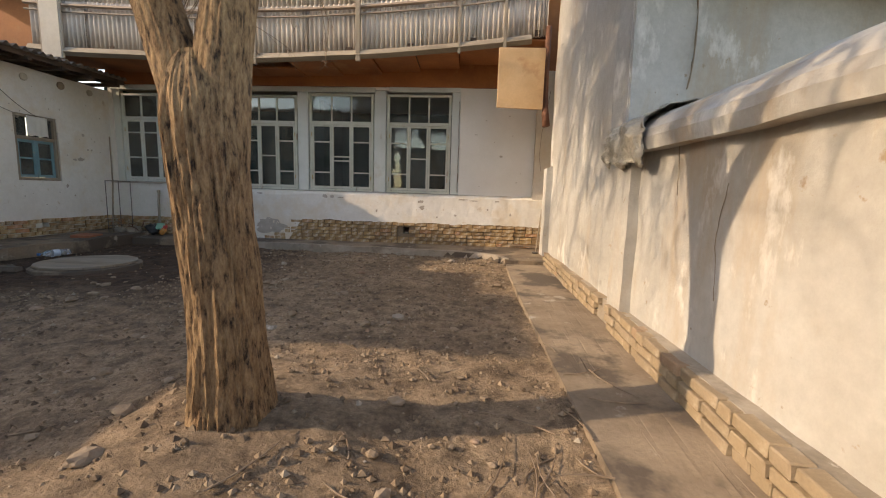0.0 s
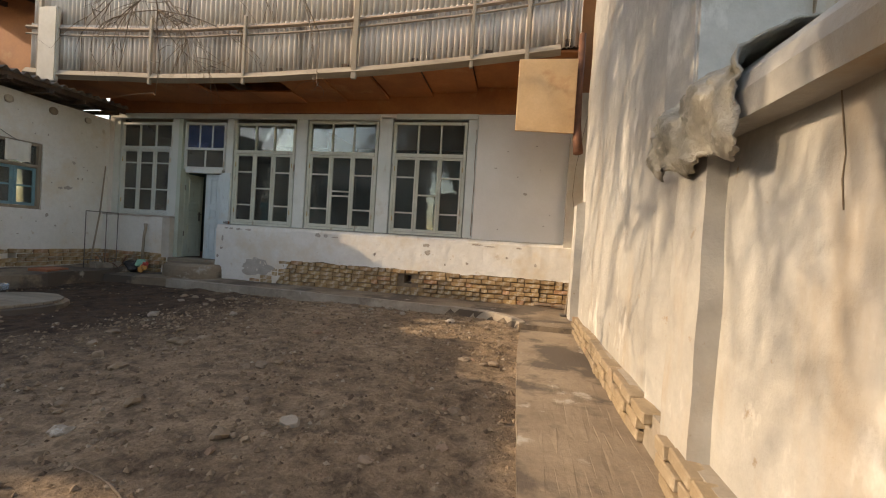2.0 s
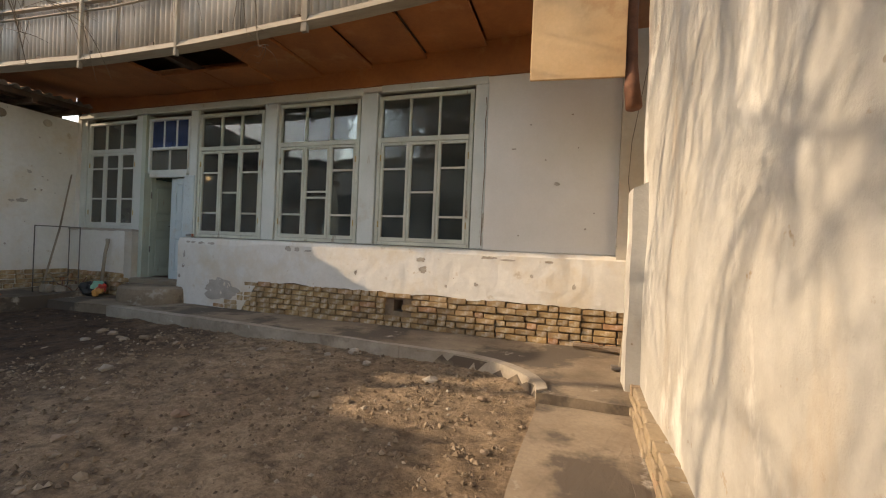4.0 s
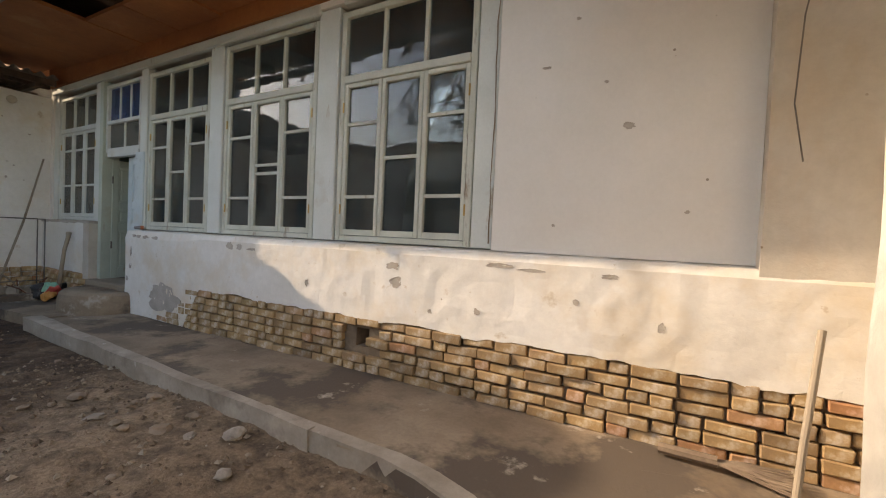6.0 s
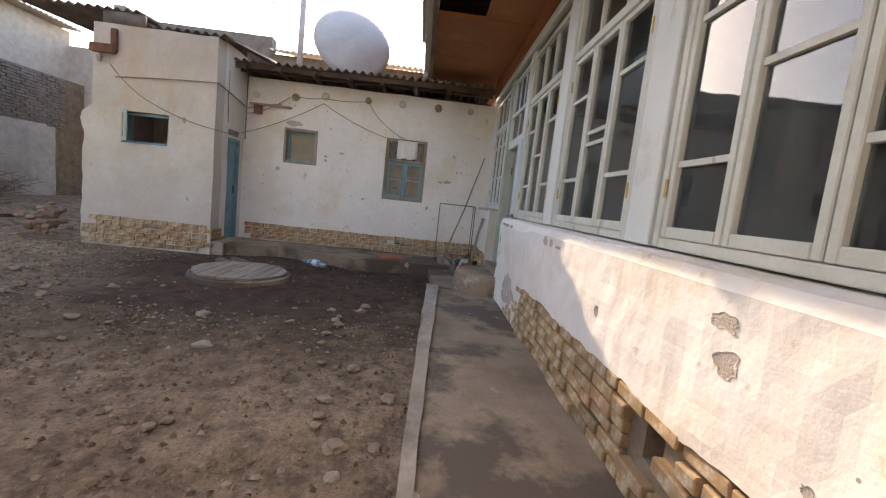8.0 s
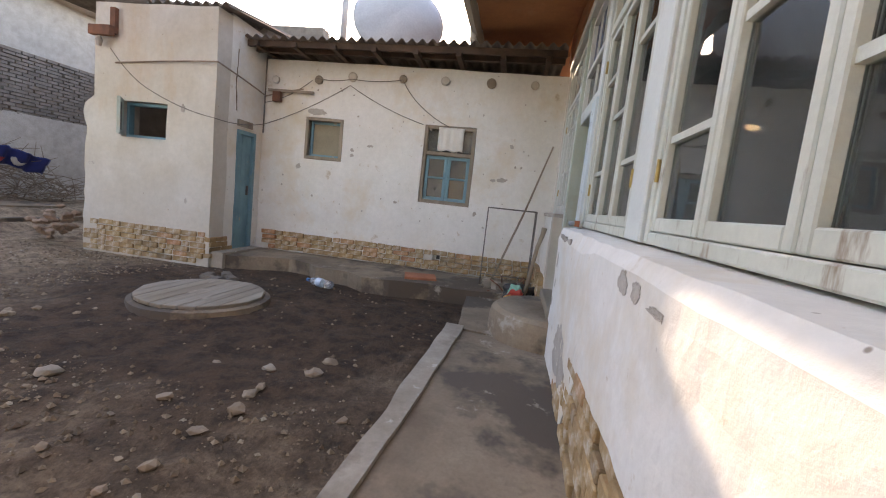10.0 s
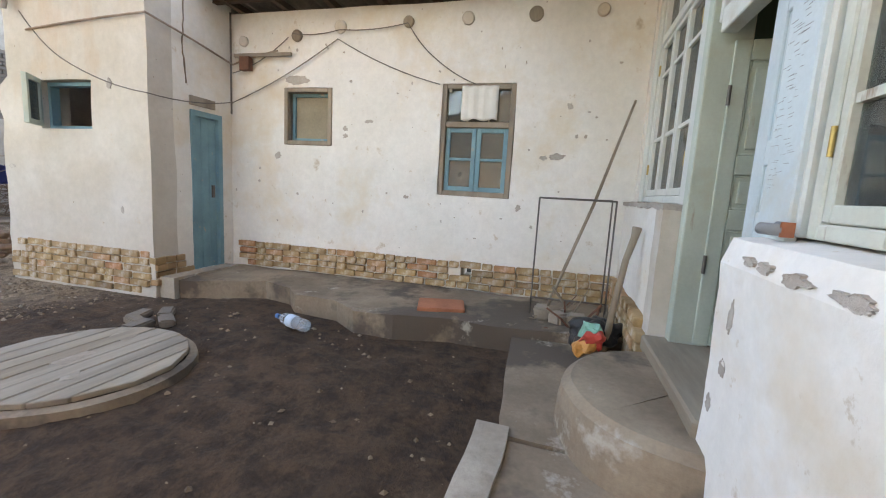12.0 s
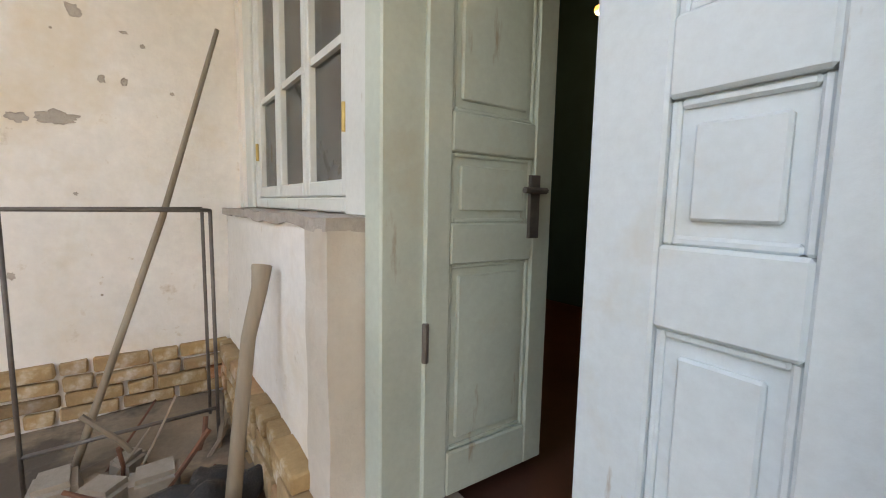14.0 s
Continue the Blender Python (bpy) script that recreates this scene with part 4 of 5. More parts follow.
# Brown board fills this casement in place of glass.
yz_pane(y0 + 0.09, y1 - 0.09, z0 + 0.09, z1 - 0.09, -8.73, M_fibreboard, sw)
block("window_board", (-8.83, -8.80, y0, y1, z0, z1), M_bare, sw)
# shed window with leaf swung out, shed door
shw = thing("window_8", (-7.45, 3.10, 1.43), "shed window with its green leaf swung open", "window", kind="structure")
bm = bmesh.new()
yz_frame(bm, -7.62, -7.53, 3.103, 3.847, 1.433, 1.937, 0.04)
part("window_frame", bm, M_teal_paint, shw)
leaf = bmesh.new()
box(leaf, -0.02, 0.02, 0, 0.05, 0, 0.5), box(leaf, -0.02, 0.02, 0.31, 0.36, 0, 0.5), box(leaf, -0.02, 0.02, 0.05, 0.31, 0, 0.05), box(leaf, -0.02, 0.02, 0.05, 0.31, 0.45, 0.5)
lf = part("open_leaf", leaf, M_green_paint, shw)
lf.matrix_parent_inverse = Matrix()
lf.location, lf.rotation_euler = (0.01, 0.02, 0.02), (0, 0, radians(-50))
gp = block("pane", (-0.002, 0.002, 0.05, 0.31, 0.05, 0.45), M_glass_dusty, lf)
gp.matrix_parent_inverse = Matrix()
sd = thing("door_3", (-8.19, 4.57, -0.12), "closed teal painted shed door of vertical boards", "door", kind="structure")
bm = bmesh.new()
box(bm, -8.42, -8.36, 4.47, 4.615, -0.12, 1.75), box(bm, -8.02, -7.96, 4.47, 4.615, -0.12, 1.75), box(bm, -8.36, -8.02, 4.47, 4.615, 1.69, 1.75)
part("door_frame", bm, M_teal_paint, sd)
for i in range(3):
    block("plank", (-8.358 + i * 0.1127, -8.358 + (i + 1) * 0.1127 - 0.003, 4.53, 4.57, -0.11, 1.688), M_teal_paint, sd, bevel=0.004)
bm = bmesh.new()
box(bm, -8.31, -8.28, 4.57, 4.595, 0.75, 0.90)
part("door_handle", bm, M_steel, sd)
structure(block("trim_shed_lintel", (-8.3, -7.95, 4.595, 4.63, 1.80, 1.90), M_wood_grey), "short timber lintel over the shed door", "trim")
structure(block("trim_shed_step", (-8.45, -7.5, 4.61, 4.80, -0.4, -0.10), M_cement_pale), "cement door step of the shed", "step")

# round rafter ends in the wall
for i, (y, z) in enumerate(((4.80, 2.68), (5.55, 2.72), (6.12, 2.80), (6.95, 2.82), (7.62, 2.83), (8.33, 2.84), (8.98, 2.85))):
    bm = bmesh.new()
    tube(bm, [(-8.75, y, z), (-8.575, y, z), (-8.565, y, z)], [0.062 + 0.006 * (i % 3), 0.062 + 0.006 * (i % 3), 0.05], 14)
    ob = part("rafter_end", bm, M_wood_grey if i % 2 else M_plaster_yellow)
    tagged(ob, "sawn round rafter end set in the plaster", "beam", "rafter ends")


def cable(name, pts, r=0.006, droop=0.0, mat=None, label="thin dark cable strung along the wall"):
    bm = bmesh.new()
    out = []
    for a, b in zip(pts, pts[1:]):
        a, b = Vector(a), Vector(b)
        for k in range(8):
            s = k / 8
            out.append(a.lerp(b, s) - Vector((0, 0, droop * 4 * s * (1 - s))))
    out.append(Vector(pts[-1]))
    tube(bm, out, r, 5)
    return tagged(part(name, bm, mat or M_cable), label, "cable")


X = -8.565
cable("wall_cable", [(X, 5.50, 2.74), (X, 6.12, 2.76), (X, 6.95, 2.80), (X, 7.25, 2.45), (X, 7.75, 2.15)], 0.006, 0.03)
cable("wall_cable", [(X, 4.65, 2.30), (X, 5.45, 2.70)], 0.006, 0.06)
cable("wall_cable", [(-7.44, 2.9, 2.66), (-7.43, 3.5, 2.15), (-7.41, 4.63, 1.80), (X, 4.66, 1.95), (X, 6.1, 2.66), (X, 7.35, 2.15)], 0.006, 0.05)
cable("wall_cable", [(-7.43, 3.0, 2.46), (-7.42, 4.64, 2.56), (X, 4.65, 2.40), (X, 5.3, 2.55)], 0.012, -0.01, M_wood_grey, "slim grey conduit crossing the shed corner")
cable("corner_pipe", [(-8.54, 4.65, 3.0), (-8.54, 4.65, 1.8)], 0.012, 0.0, M_steel, "dark thin pipe down the inner corner")
cable("hanging_wire", [(1.30, 9.13, 3.1), (1.16, 9.13, 2.2), (1.14, 9.13, 1.75), (1.19, 9.13, 1.45)], 0.004, 0.0, None, "thin dark wire hanging down the pier")
bx = thing("fuse_box", (-8.55, 4.9, 2.36), "small rusty fuse box on a wooden bracket", "fuse box")
block("box_body", (-8.58, -8.50, 4.80, 4.94, 2.32, 2.48), M_rust, bx, bevel=0.006)
block("bracket", (-8.56, -8.53, 4.70, 5.5, 2.48, 2.52), M_wood_grey, bx)
bk = thing("wall_bracket", (-7.42, 2.8, 2.9), "rusty angle bracket with an insulator on the shed", "bracket")
block("upright", (-7.44, -7.38, 2.95, 3.03, 2.85, 3.2), M_rust, bk)
block("arm", (-7.38, -7.30, 2.68, 3.03, 2.80, 2.93), M_rust, bk)
bm = bmesh.new()
tube(bm, [(-7.36, 2.8, 2.8), (-7.36, 2.8, 2.74), (-7.36, 2.8, 2.66)], [0.02, 0.045, 0.03], 10)
part("insulator", bm, M_dish, bk)


def crack(pts, face_axis, r=0.004):
    bm = bmesh.new()
    out = []
    for a, b in zip(pts, pts[1:]):
        a, b = Vector(a), Vector(b)
        for k in range(7):
            p = a.lerp(b, k / 7)
            out.append(p + noise.noise_vector(p * 11) * 0.02 * Vector((0 if face_axis == "x" else 1, 0 if face_axis == "y" else 1, 1)))
    tube(bm, out, [r * random.uniform(0.5, 1.3) for _ in out], 4)
    structure(part("trim_crack", bm, M_mortar), "dark crack in the plaster", "crack")


crack([(-7.9, 4.602, 2.9), (-7.88, 4.602, 2.4), (-7.93, 4.602, 1.95)], "y", 0.009)
crack([(1.082, 2.50, 1.05), (1.082, 2.56, 0.75), (1.082, 2.50, 0.3)], "x", 0.002)
crack([(1.082, 3.1, 1.45), (1.082, 3.05, 0.9)], "x", 0.002)
crack([(1.60, 4.20, 3.2), (1.68, 4.215, 2.4), (1.64, 4.21, 1.9)], "y", 0.008)


def chip(face, a, b, w, h, where, mat=None):
    """A shallow scar where the plaster has come off: a rimmed irregular patch on a wall plane."""
    bm = bmesh.new()
    n = 34
    ring = []
    for k in range(n):
        t = 2 * math.pi * k / n
        r = 1 + (0.55 if w < 0.1 or w > 0.3 else 0.25) * noise.noise((a * 7 + math.cos(t) * 1.6, b * 7 + math.sin(t) * 1.6, 3)) + 0.25 * noise.noise((a * 3 + math.cos(t) * 5, b * 3 + math.sin(t) * 5, 1))
        ring.append((a + w * r * math.cos(t), b + h * r * math.sin(t)))
    def put(u, v, d):
        w = where(u, v) if callable(where) else where
        return bm.verts.new((u, w - d, v) if face == "y" else (w + d, u, v))

    lo = [put(u, v, -0.04) for u, v in ring]
    hi = [put(u, v, 0.003) for u, v in ring]
    inn = [put(a + (u - a) * 0.8, b + (v - b) * 0.8, 0.001) for u, v in ring]
    for k in range(n):
        j = (k + 1) % n
        bm.faces.new((lo[k], lo[j], hi[j], hi[k])), bm.faces.new((hi[k], hi[j], inn[j], inn[k]))
    bm.faces.new(inn)
    return structure(part("trim_plaster_scar", bm, mat or M_bare), "scar of missing plaster on the wall", "plaster scar")


def on_facade(x, z):
    return facade_y(x, z) - 0.018 * (x + 1.5)


def on_low_house(y, z):
    return -8.6 + 0.010 * noise.noise_vector(Vector((-8.6, y, z)) * 1.7).x


rnd = random.Random(5)
for y, z, w, h in ((8.66, 1.42, 0.075, 0.035), (8.52, 1.40, 0.04, 0.025), (8.75, 1.93, 0.03, 0.03), (8.84, 1.63, 0.015, 0.02), (8.93, 1.63, 0.015, 0.02), (6.2, 1.58, 0.03, 0.03), (6.2, 1.66, 0.03, 0.03),
                   (5.55, 2.22, 0.17, 0.05), (5.28, 1.32, 0.05, 0.04), (7.0, 0.9, 0.03, 0.02), (8.3, 0.85, 0.03, 0.03), (6.5, 1.75, 0.05, 0.02)):
    chip("x", y, z, w, h, on_low_house)
for _ in range(40):
    chip("x", rnd.uniform(4.6, 9.2), rnd.uniform(0.35, 2.7), rnd.uniform(0.006, 0.018), rnd.uniform(0.006, 0.018), on_low_house)
for y, z, w, h in ((4.1, 1.9, 0.03, 0.05), (3.9, 1.55, 0.05, 0.03), (2.6, 1.0, 0.05, 0.02), (4.2, 0.6, 0.02, 0.04)):
    chip("x", y, z, w, h, -7.448)
for x, z, w, h in ((-1.33, 0.60, 0.055, 0.045), (-1.37, 0.73, 0.06, 0.03), (-0.2, 0.78, 0.10, 0.012), (-4.78, 0.10, 0.34, 0.17), (-5.52, 0.825, 0.035, 0.016), (-5.41, 0.82, 0.04, 0.018), (-5.24, 0.815, 0.055, 0.02), (-5.03, 0.81, 0.06, 0.018), (-3.52, 0.79, 0.05, 0.04), (-3.36, 0.785, 0.045, 0.032), (-3.16, 0.77, 0.07, 0.012),
                   (-5.6, 0.62, 0.018, 0.06), (-5.62, 0.42, 0.03, 0.03), (-5.7, 0.25, 0.025, 0.03), (-2.35, 0.5, 0.02, 0.03), (-0.6, 0.45, 0.025, 0.02), (-0.45, 0.80, 0.09, 0.018), (0.3, 0.78, 0.05, 0.015), (0.1, 0.6, 0.02, 0.02), (0.6, 0.5, 0.02, 0.03), (-1.0, 0.4, 0.02, 0.015)):
    chip("y", x, z, w, h, on_facade)
crack([(-0.585, 9.318, 0.95), (-0.583, 9.316, 2.0), (-0.58, 9.318, 3.05)], "y", 0.006)
for x, z, w, h in ((0.35, 1.75, 0.035, 0.02), (0.0, 2.5, 0.015, 0.01), (-0.2, 2.2, 0.03, 0.008), (0.7, 1.2, 0.012, 0.012), (0.5, 2.6, 0.015, 0.01), (-0.1, 1.1, 0.01, 0.01), (0.2, 2.05, 0.012, 0.01)):
    chip("y", x, z, w, h, 9.333 - 0.018 * (x + 1.5))

# ---- things in the yard ----
# round wooden well cover
cover = thing("well_cover", (-5.89, 5.80, -0.30), "round weathered plank cover over a well", "well cover")
CR = 0.60
for i in range(9):
    a = -CR + i * 2 * CR / 9
    b = a + 2 * CR / 9 - 0.008
    lim = lambda q: math.sqrt(max(0.0, CR * CR - q * q))
    la, lb = max(lim(a), 0.12), max(lim(b), 0.12)
    bm = bmesh.new()
    top = [(-5.89 + p, 5.80 + q) for p, q in ((-la, a), (-min(la, lb) * 0 - lb, b), (lb, b), (la, a))]
    zz = -0.205 + random.uniform(-0.004, 0.006)
    t = [bm.verts.new((x, y, zz)) for x, y in top]
    u = [bm.verts.new((x, y, zz - 0.035)) for x, y in top]
    bm.faces.new(t), bm.faces.new(u[::-1])
    for k in range(4):
        bm.faces.new((t[k], u[k], u[(k + 1) % 4], t[(k + 1) % 4]))
    soften(bm, 0.005)
    part("plank", bm, M_wood_h, cover)
bm = bmesh.new()
ring = []
for k in range(40):
    a = 2 * math.pi * k / 40
    w = 1 + 0.02 * noise.noise((math.cos(a) * 3, math.sin(a) * 3, 0))
    ring.append([bm.verts.new((-5.89 + r * w * math.cos(a), 5.80 + r * w * math.sin(a), z)) for r, z in ((0.60, -0.24), (0.65, -0.255), (0.68, -0.45), (0.5, -0.45))])
for k in range(40):
    p, q = ring[k], ring[(k + 1) % 40]
    for i in range(4):
        bm.faces.new((p[i], q[i], q[(i + 1) % 4], p[(i + 1) % 4]))
part("curb_ring", bm, M_cement, cover, "crumbling clay ring under the planks")
for dx, dy, s, r in ((-0.42, -0.15, 0.14, 0.4), (0.02, -0.05, 0.11, 0.1), (0.2, 0.2, 0.07, 0.9)):
    bm = bmesh.new()
    box(bm, -s, s, -s * 0.6, s * 0.6, 0, 0.012)
    ob = part("nailed_patch", bm, M_wood_grey, cover)
    ob.location, ob.rotation_euler = (dx, dy, 0.084), (0, 0, r)
    ob.matrix_parent_inverse = Matrix()

# half-round cement step before the door
bm = bmesh.new()
prof = [(0.62, -0.45), (0.60, -0.05), (0.585, 0.03), (0.54, 0.065), (0.0, 0.075)]
rings = []
for k in range(29):
    a = math.pi + math.pi * k / 28
    w = 1 + 0.03 * noise.noise((math.cos(a) * 2, math.sin(a) * 2, 5))
    rings.append([bm.verts.new((-6.18 + r * 1.02 * w * math.cos(a), 9.36 + r * 0.98 * w * math.sin(a), z + 0.008 * noise.noise((r * 4, a * 3, 0)))) for r, z in prof])
for p, q in zip(rings, rings[1:]):
    for i in range(4):
        bm.faces.new((p[i], q[i], q[i + 1], p[i + 1]))
bmesh.ops.remove_doubles(bm, verts=bm.verts[:], dist=1e-4)
structure(part("step_doorstep", bm, M_cement), "half-round patched cement doorstep", "step")


def lump(bm, centre, size, seed, sub=2, flat=0.7):
    r = random.Random(seed)
    vs = bmesh.ops.create_icosphere(bm, subdivisions=sub, radius=1)["verts"]
    turn = Euler((r.uniform(0, 6), r.uniform(0, 6), r.uniform(0, 6))).to_matrix()
    sc = Vector((size * r.uniform(0.8, 1.3), size * r.uniform(0.7, 1.0), size * flat * r.uniform(0.7, 1.0)))
    yaw = Euler((0, 0, r.uniform(0, 6))).to_matrix()
    for v in vs:
        d = turn @ v.co
        k = 1 + 0.5 * noise.noise(d * 1.3 + Vector((seed, 0, 0))) + 0.2 * noise.noise(d * 3 + Vector((0, seed, 0)))
        v.co = yaw @ Vector((d.x * sc.x * k, d.y * sc.y * k, d.z * sc.z * k)) + Vector(centre)


def stone(x, y, size, seed, label="loose pale stone lying on the earth", mat=None, z=None, group="loose stones"):
    bm = bmesh.new()
    zz = bumps(x, y) if z is None else z
    lump(bm, (x, y, zz + size * 0.25), size, seed, 2 if size > 0.04 else 1, 0.6)
    return tagged(part("stone", bm, mat or M_stone), label, "stone", group)


rs = random.Random(11)
k = 0
while k < 260:
    x, y = rs.uniform(-5.2, 0.2), rs.uniform(1.0, 8.1)
    if math.hypot(x + 1.5, y - 1.95) < 0.5:
        continue
    stone(x, y, rs.choice((0.018, 0.022, 0.026, 0.032, 0.04, 0.055)), k + 40)
    k += 1
for x, y, s in ((-1.65, 8.02, 0.07), (-1.9, 7.9, 0.05), (-1.35, 7.75, 0.05), (-0.6, 7.55, 0.06), (-2.6, 7.7, 0.05), (-4.7, 7.3, 0.05), (-4.1, 6.2, 0.07), (-3.3, 6.6, 0.06), (-1.0, 4.0, 0.07), (-2.1, 3.6, 0.06)):
    stone(x, y, s, int(x * 100) % 97, "broken lump of old cement on the earth", M_cement_pale)


def pebble_material():
    """Clods and stones, each of its own shade."""
    m, n, l, b = shader("clods_and_pebbles")
    isl = n.new("ShaderNodeNewGeometry").outputs["Random Per Island"]
    col = ramp(n, l, isl, [(0, (0.13, 0.09, 0.06)), (0.6, (0.28, 0.20, 0.13)), (0.93, (0.34, 0.26, 0.18)), (1, (0.44, 0.38, 0.30))])
    col = blend(n, l, 0.5, col, ramp(n, l, noise_of(n, l, 45, 5), [(0.3, (0.45, 0.43, 0.41)), (0.65, (1, 1, 1))]), "MULTIPLY")
    l.new(col, b.inputs["Base Color"])
    b.inputs["Roughness"].default_value = 0.96
    return m


def pebbles():
    """Small stones and clods, uncountable."""
    r = random.Random(3)
    verts, faces = [], []
    octa = [(1, 0, 0), (-1, 0, 0), (0, 1, 0), (0, -1, 0), (0, 0, 1), (0, 0, -0.6)]
    tri = [(0, 2, 4), (2, 1, 4), (1, 3, 4), (3, 0, 4), (2, 0, 5), (1, 2, 5), (3, 1, 5), (0, 3, 5)]
    for _ in range(52000):
        x, y = r.uniform(-7.4, 0.3), r.uniform(-0.6, 8.3)
        if r.random() > 0.35 + 0.9 * abs(noise.noise((x * 0.9, y * 0.9, 8))):
            continue
        if x < -4.3 and y > 4.4 and r.random() < 0.93:
            continue
        s = 0.004 + 0.021 * r.random() ** 3
        b = len(verts)
        a = r.uniform(0, 6.28)
        z = bumps(x, y)
        for p in octa:
            q = [c * s * r.uniform(0.7, 1.3) for c in p]
            verts.append((x + q[0] * math.cos(a) - q[1] * math.sin(a), y + q[0] * math.sin(a) + q[1] * math.cos(a), z + q[2] * 0.8 + s * 0.2))
        faces += [(f[0] + b, f[1] + b, f[2] + b) for f in tri]
    me = bpy.data.meshes.new("pebbles")
    me.from_pydata(verts, [], faces)
    me.materials.append(pebble_material())
    tagged(new("pebbles", me), "scattered pebbles and earth clods", "gravel", kind="stuff")


pebbles()

# bottle
bot = thing("plastic_bottle", (-7.15, 6.45, -0.30), "empty clear plastic bottle with blue cap lying on its side", "bottle")
mclear, nn, ll, bbs = shader("clear_plastic")
bbs.inputs["Base Color"].default_value, bbs.inputs["Roughness"].default_value = (0.75, 0.82, 0.88, 1), 0.15
bbs.inputs["Transmission Weight"].default_value, bbs.inputs["IOR"].default_value = 0.75, 1.2
bm = bmesh.new()
d = Vector((0.35, 0.94, 0))
base = Vector((-7.20, 6.32, -0.235))
tube(bm, [base + d * s for s in (0, 0.03, 0.05, 0.10, 0.2, 0.3, 0.36, 0.40)], [0.016, 0.02, 0.035, 0.054, 0.057, 0.052, 0.057, 0.048], 16)
part("bottle_body", bm, mclear, bot, smooth=True)
bm = bmesh.new()
tube(bm, [base + d * s for s in (-0.035, 0.0)], 0.022, 14)
part("cap", bm, plain("blue_plastic", (0.08, 0.25, 0.6), 0.4), bot, "blue screw cap")
bm = bmesh.new()
tube(bm, [base + d * s for s in (0.16, 0.25)], 0.0585, 16)
part("paper_label", bm, plain("bottle_label", (0.55, 0.66, 0.78), 0.5), bot)

# terracotta tile, bricks by the well, rubble
bm = bmesh.new()
box(bm, -0.16, 0.16, -0.22, 0.22, 0, 0.05)
soften(bm, 0.008, 2)
ob = tagged(part("clay_tile", bm, M_terracotta), "flat red clay tile on the cement apron", "tile")
ob.location, ob.rotation_euler = (-7.72, 7.72, -0.118), (0, 0.04, 0.25)
for i, (x, y, r) in enumerate(((-6.9, 5.05, 0.3), (-6.74, 5.2, 1.2), (-6.62, 5.38, 0.1), (-7.0, 5.25, 0.7), (-6.82, 5.45, 0.9))):
    bm = bmesh.new()
    box(bm, -0.12, 0.12, -0.06, 0.06, 0, 0.07)
    soften(bm, 0.014, 2)
    roughen(bm, 0.008, 9)
    ob = tagged(part("loose_brick", bm, M_brick_grey), "loose dusty brick by the well", "brick", "bricks by the well")
    ob.location, ob.rotation_euler = (x, y, bumps(x, y) - 0.005), (0, 0, r)

# pipe frame, leaning pole and clutter in the corner
rail = thing("metal_stand", (-8.2, 8.9, -0.17), "thin dark steel pipe frame standing in the corner", "metal frame")
for nm, a, b in (("leg", (-8.0, 8.54, -0.17), (-8.0, 8.54, 0.985)), ("leg", (-8.02, 9.22, -0.17), (-8.02, 9.22, 0.985)), ("leg", (-8.3, 9.22, -0.17), (-8.3, 9.22, 0.985)),
                 ("top_bar", (-8.0, 8.54, 0.985), (-8.02, 9.22, 0.985)), ("top_bar", (-8.02, 9.22, 0.985), (-8.3, 9.22, 0.985)), ("top_bar", (-8.0, 8.54, 0.985), (-8.3, 9.22, 0.99)), ("lower_bar", (-8.0, 8.54, 0.03), (-8.02, 9.22, 0.03))):
    bm = bmesh.new()
    tube(bm, [a, Vector(a).lerp(Vector(b), 0.5), b], 0.0085, 8)
    part(nm, bm, M_steel, rail, smooth=True)
bm = bmesh.new()
tube(bm, [(-8.02, 8.66, -0.17), (-8.28, 9.05, 0.95), (-8.55, 9.36, 1.98)], [0.016, 0.015, 0.012], 10)
tagged(part("leaning_pole", bm, M_wood_grey, smooth=True), "slim wooden pole leaning in the corner", "pole")
bm = bmesh.new()
pts = [(-7.30, 9.14, -0.17), (-7.35, 9.19, 0.2), (-7.385, 9.24, 0.55), (-7.40, 9.285, 0.72), (-7.42, 9.30, 0.80)]
tube(bm, pts, [0.028, 0.026, 0.025, 0.028, 0.036], 12)
tagged(part("axe_handle", bm, M_wood_grey, smooth=True), "curved wooden axe handle leaning on the low wall", "tool handle")
for i, (x, y, s) in enumerate(((-7.85, 8.66, 0.085), (-7.74, 8.80, 0.075), (-7.72, 8.95, 0.08), (-7.95, 8.86, 0.06))):
    bm = bmesh.new()
    box(bm, -s, s, -s * 0.8, s * 0.8, 0, s * 1.5)
    soften(bm, 0.02, 2)
    roughen(bm, 0.012, 8)
    ob = tagged(part("rubble_block", bm, M_cement_pale), "broken cement block in the corner clutter", "rubble", "rubble in the corner")
    ob.location, ob.rotation_euler = (x, y, -0.13), (0.1, 0.05, i * 0.8)
bag = bmesh.new()
lump(bag, (-7.40, 9.08, -0.06), 0.15, 71, 4, 0.9)
roughen(bag, 0.03, 9)
tagged(part("rubbish_bag", bag, M_black_bag, smooth=True), "crumpled black plastic rubbish bag", "bag")
pk = thing("snack_packet", (-7.15, 8.88, -0.1), "crumpled green and red plastic packet", "packet")
for nm, c, o, s, sd in (("wrapper", (0.25, 0.55, 0.42), (-7.20, 9.03, 0.0), 0.09, 3), ("red_band", (0.65, 0.08, 0.06), (-7.14, 9.05, -0.03), 0.075, 9), ("orange_band", (0.75, 0.35, 0.10), (-7.12, 8.97, -0.10), 0.075, 21)):
    bm = bmesh.new()
    lump(bm, o, s, sd, 3, 1.1)
    roughen(bm, 0.03, 12)
    part(nm, bm, plain("packet_" + nm, c, 0.35), pk)
scrap = random.Random(8)
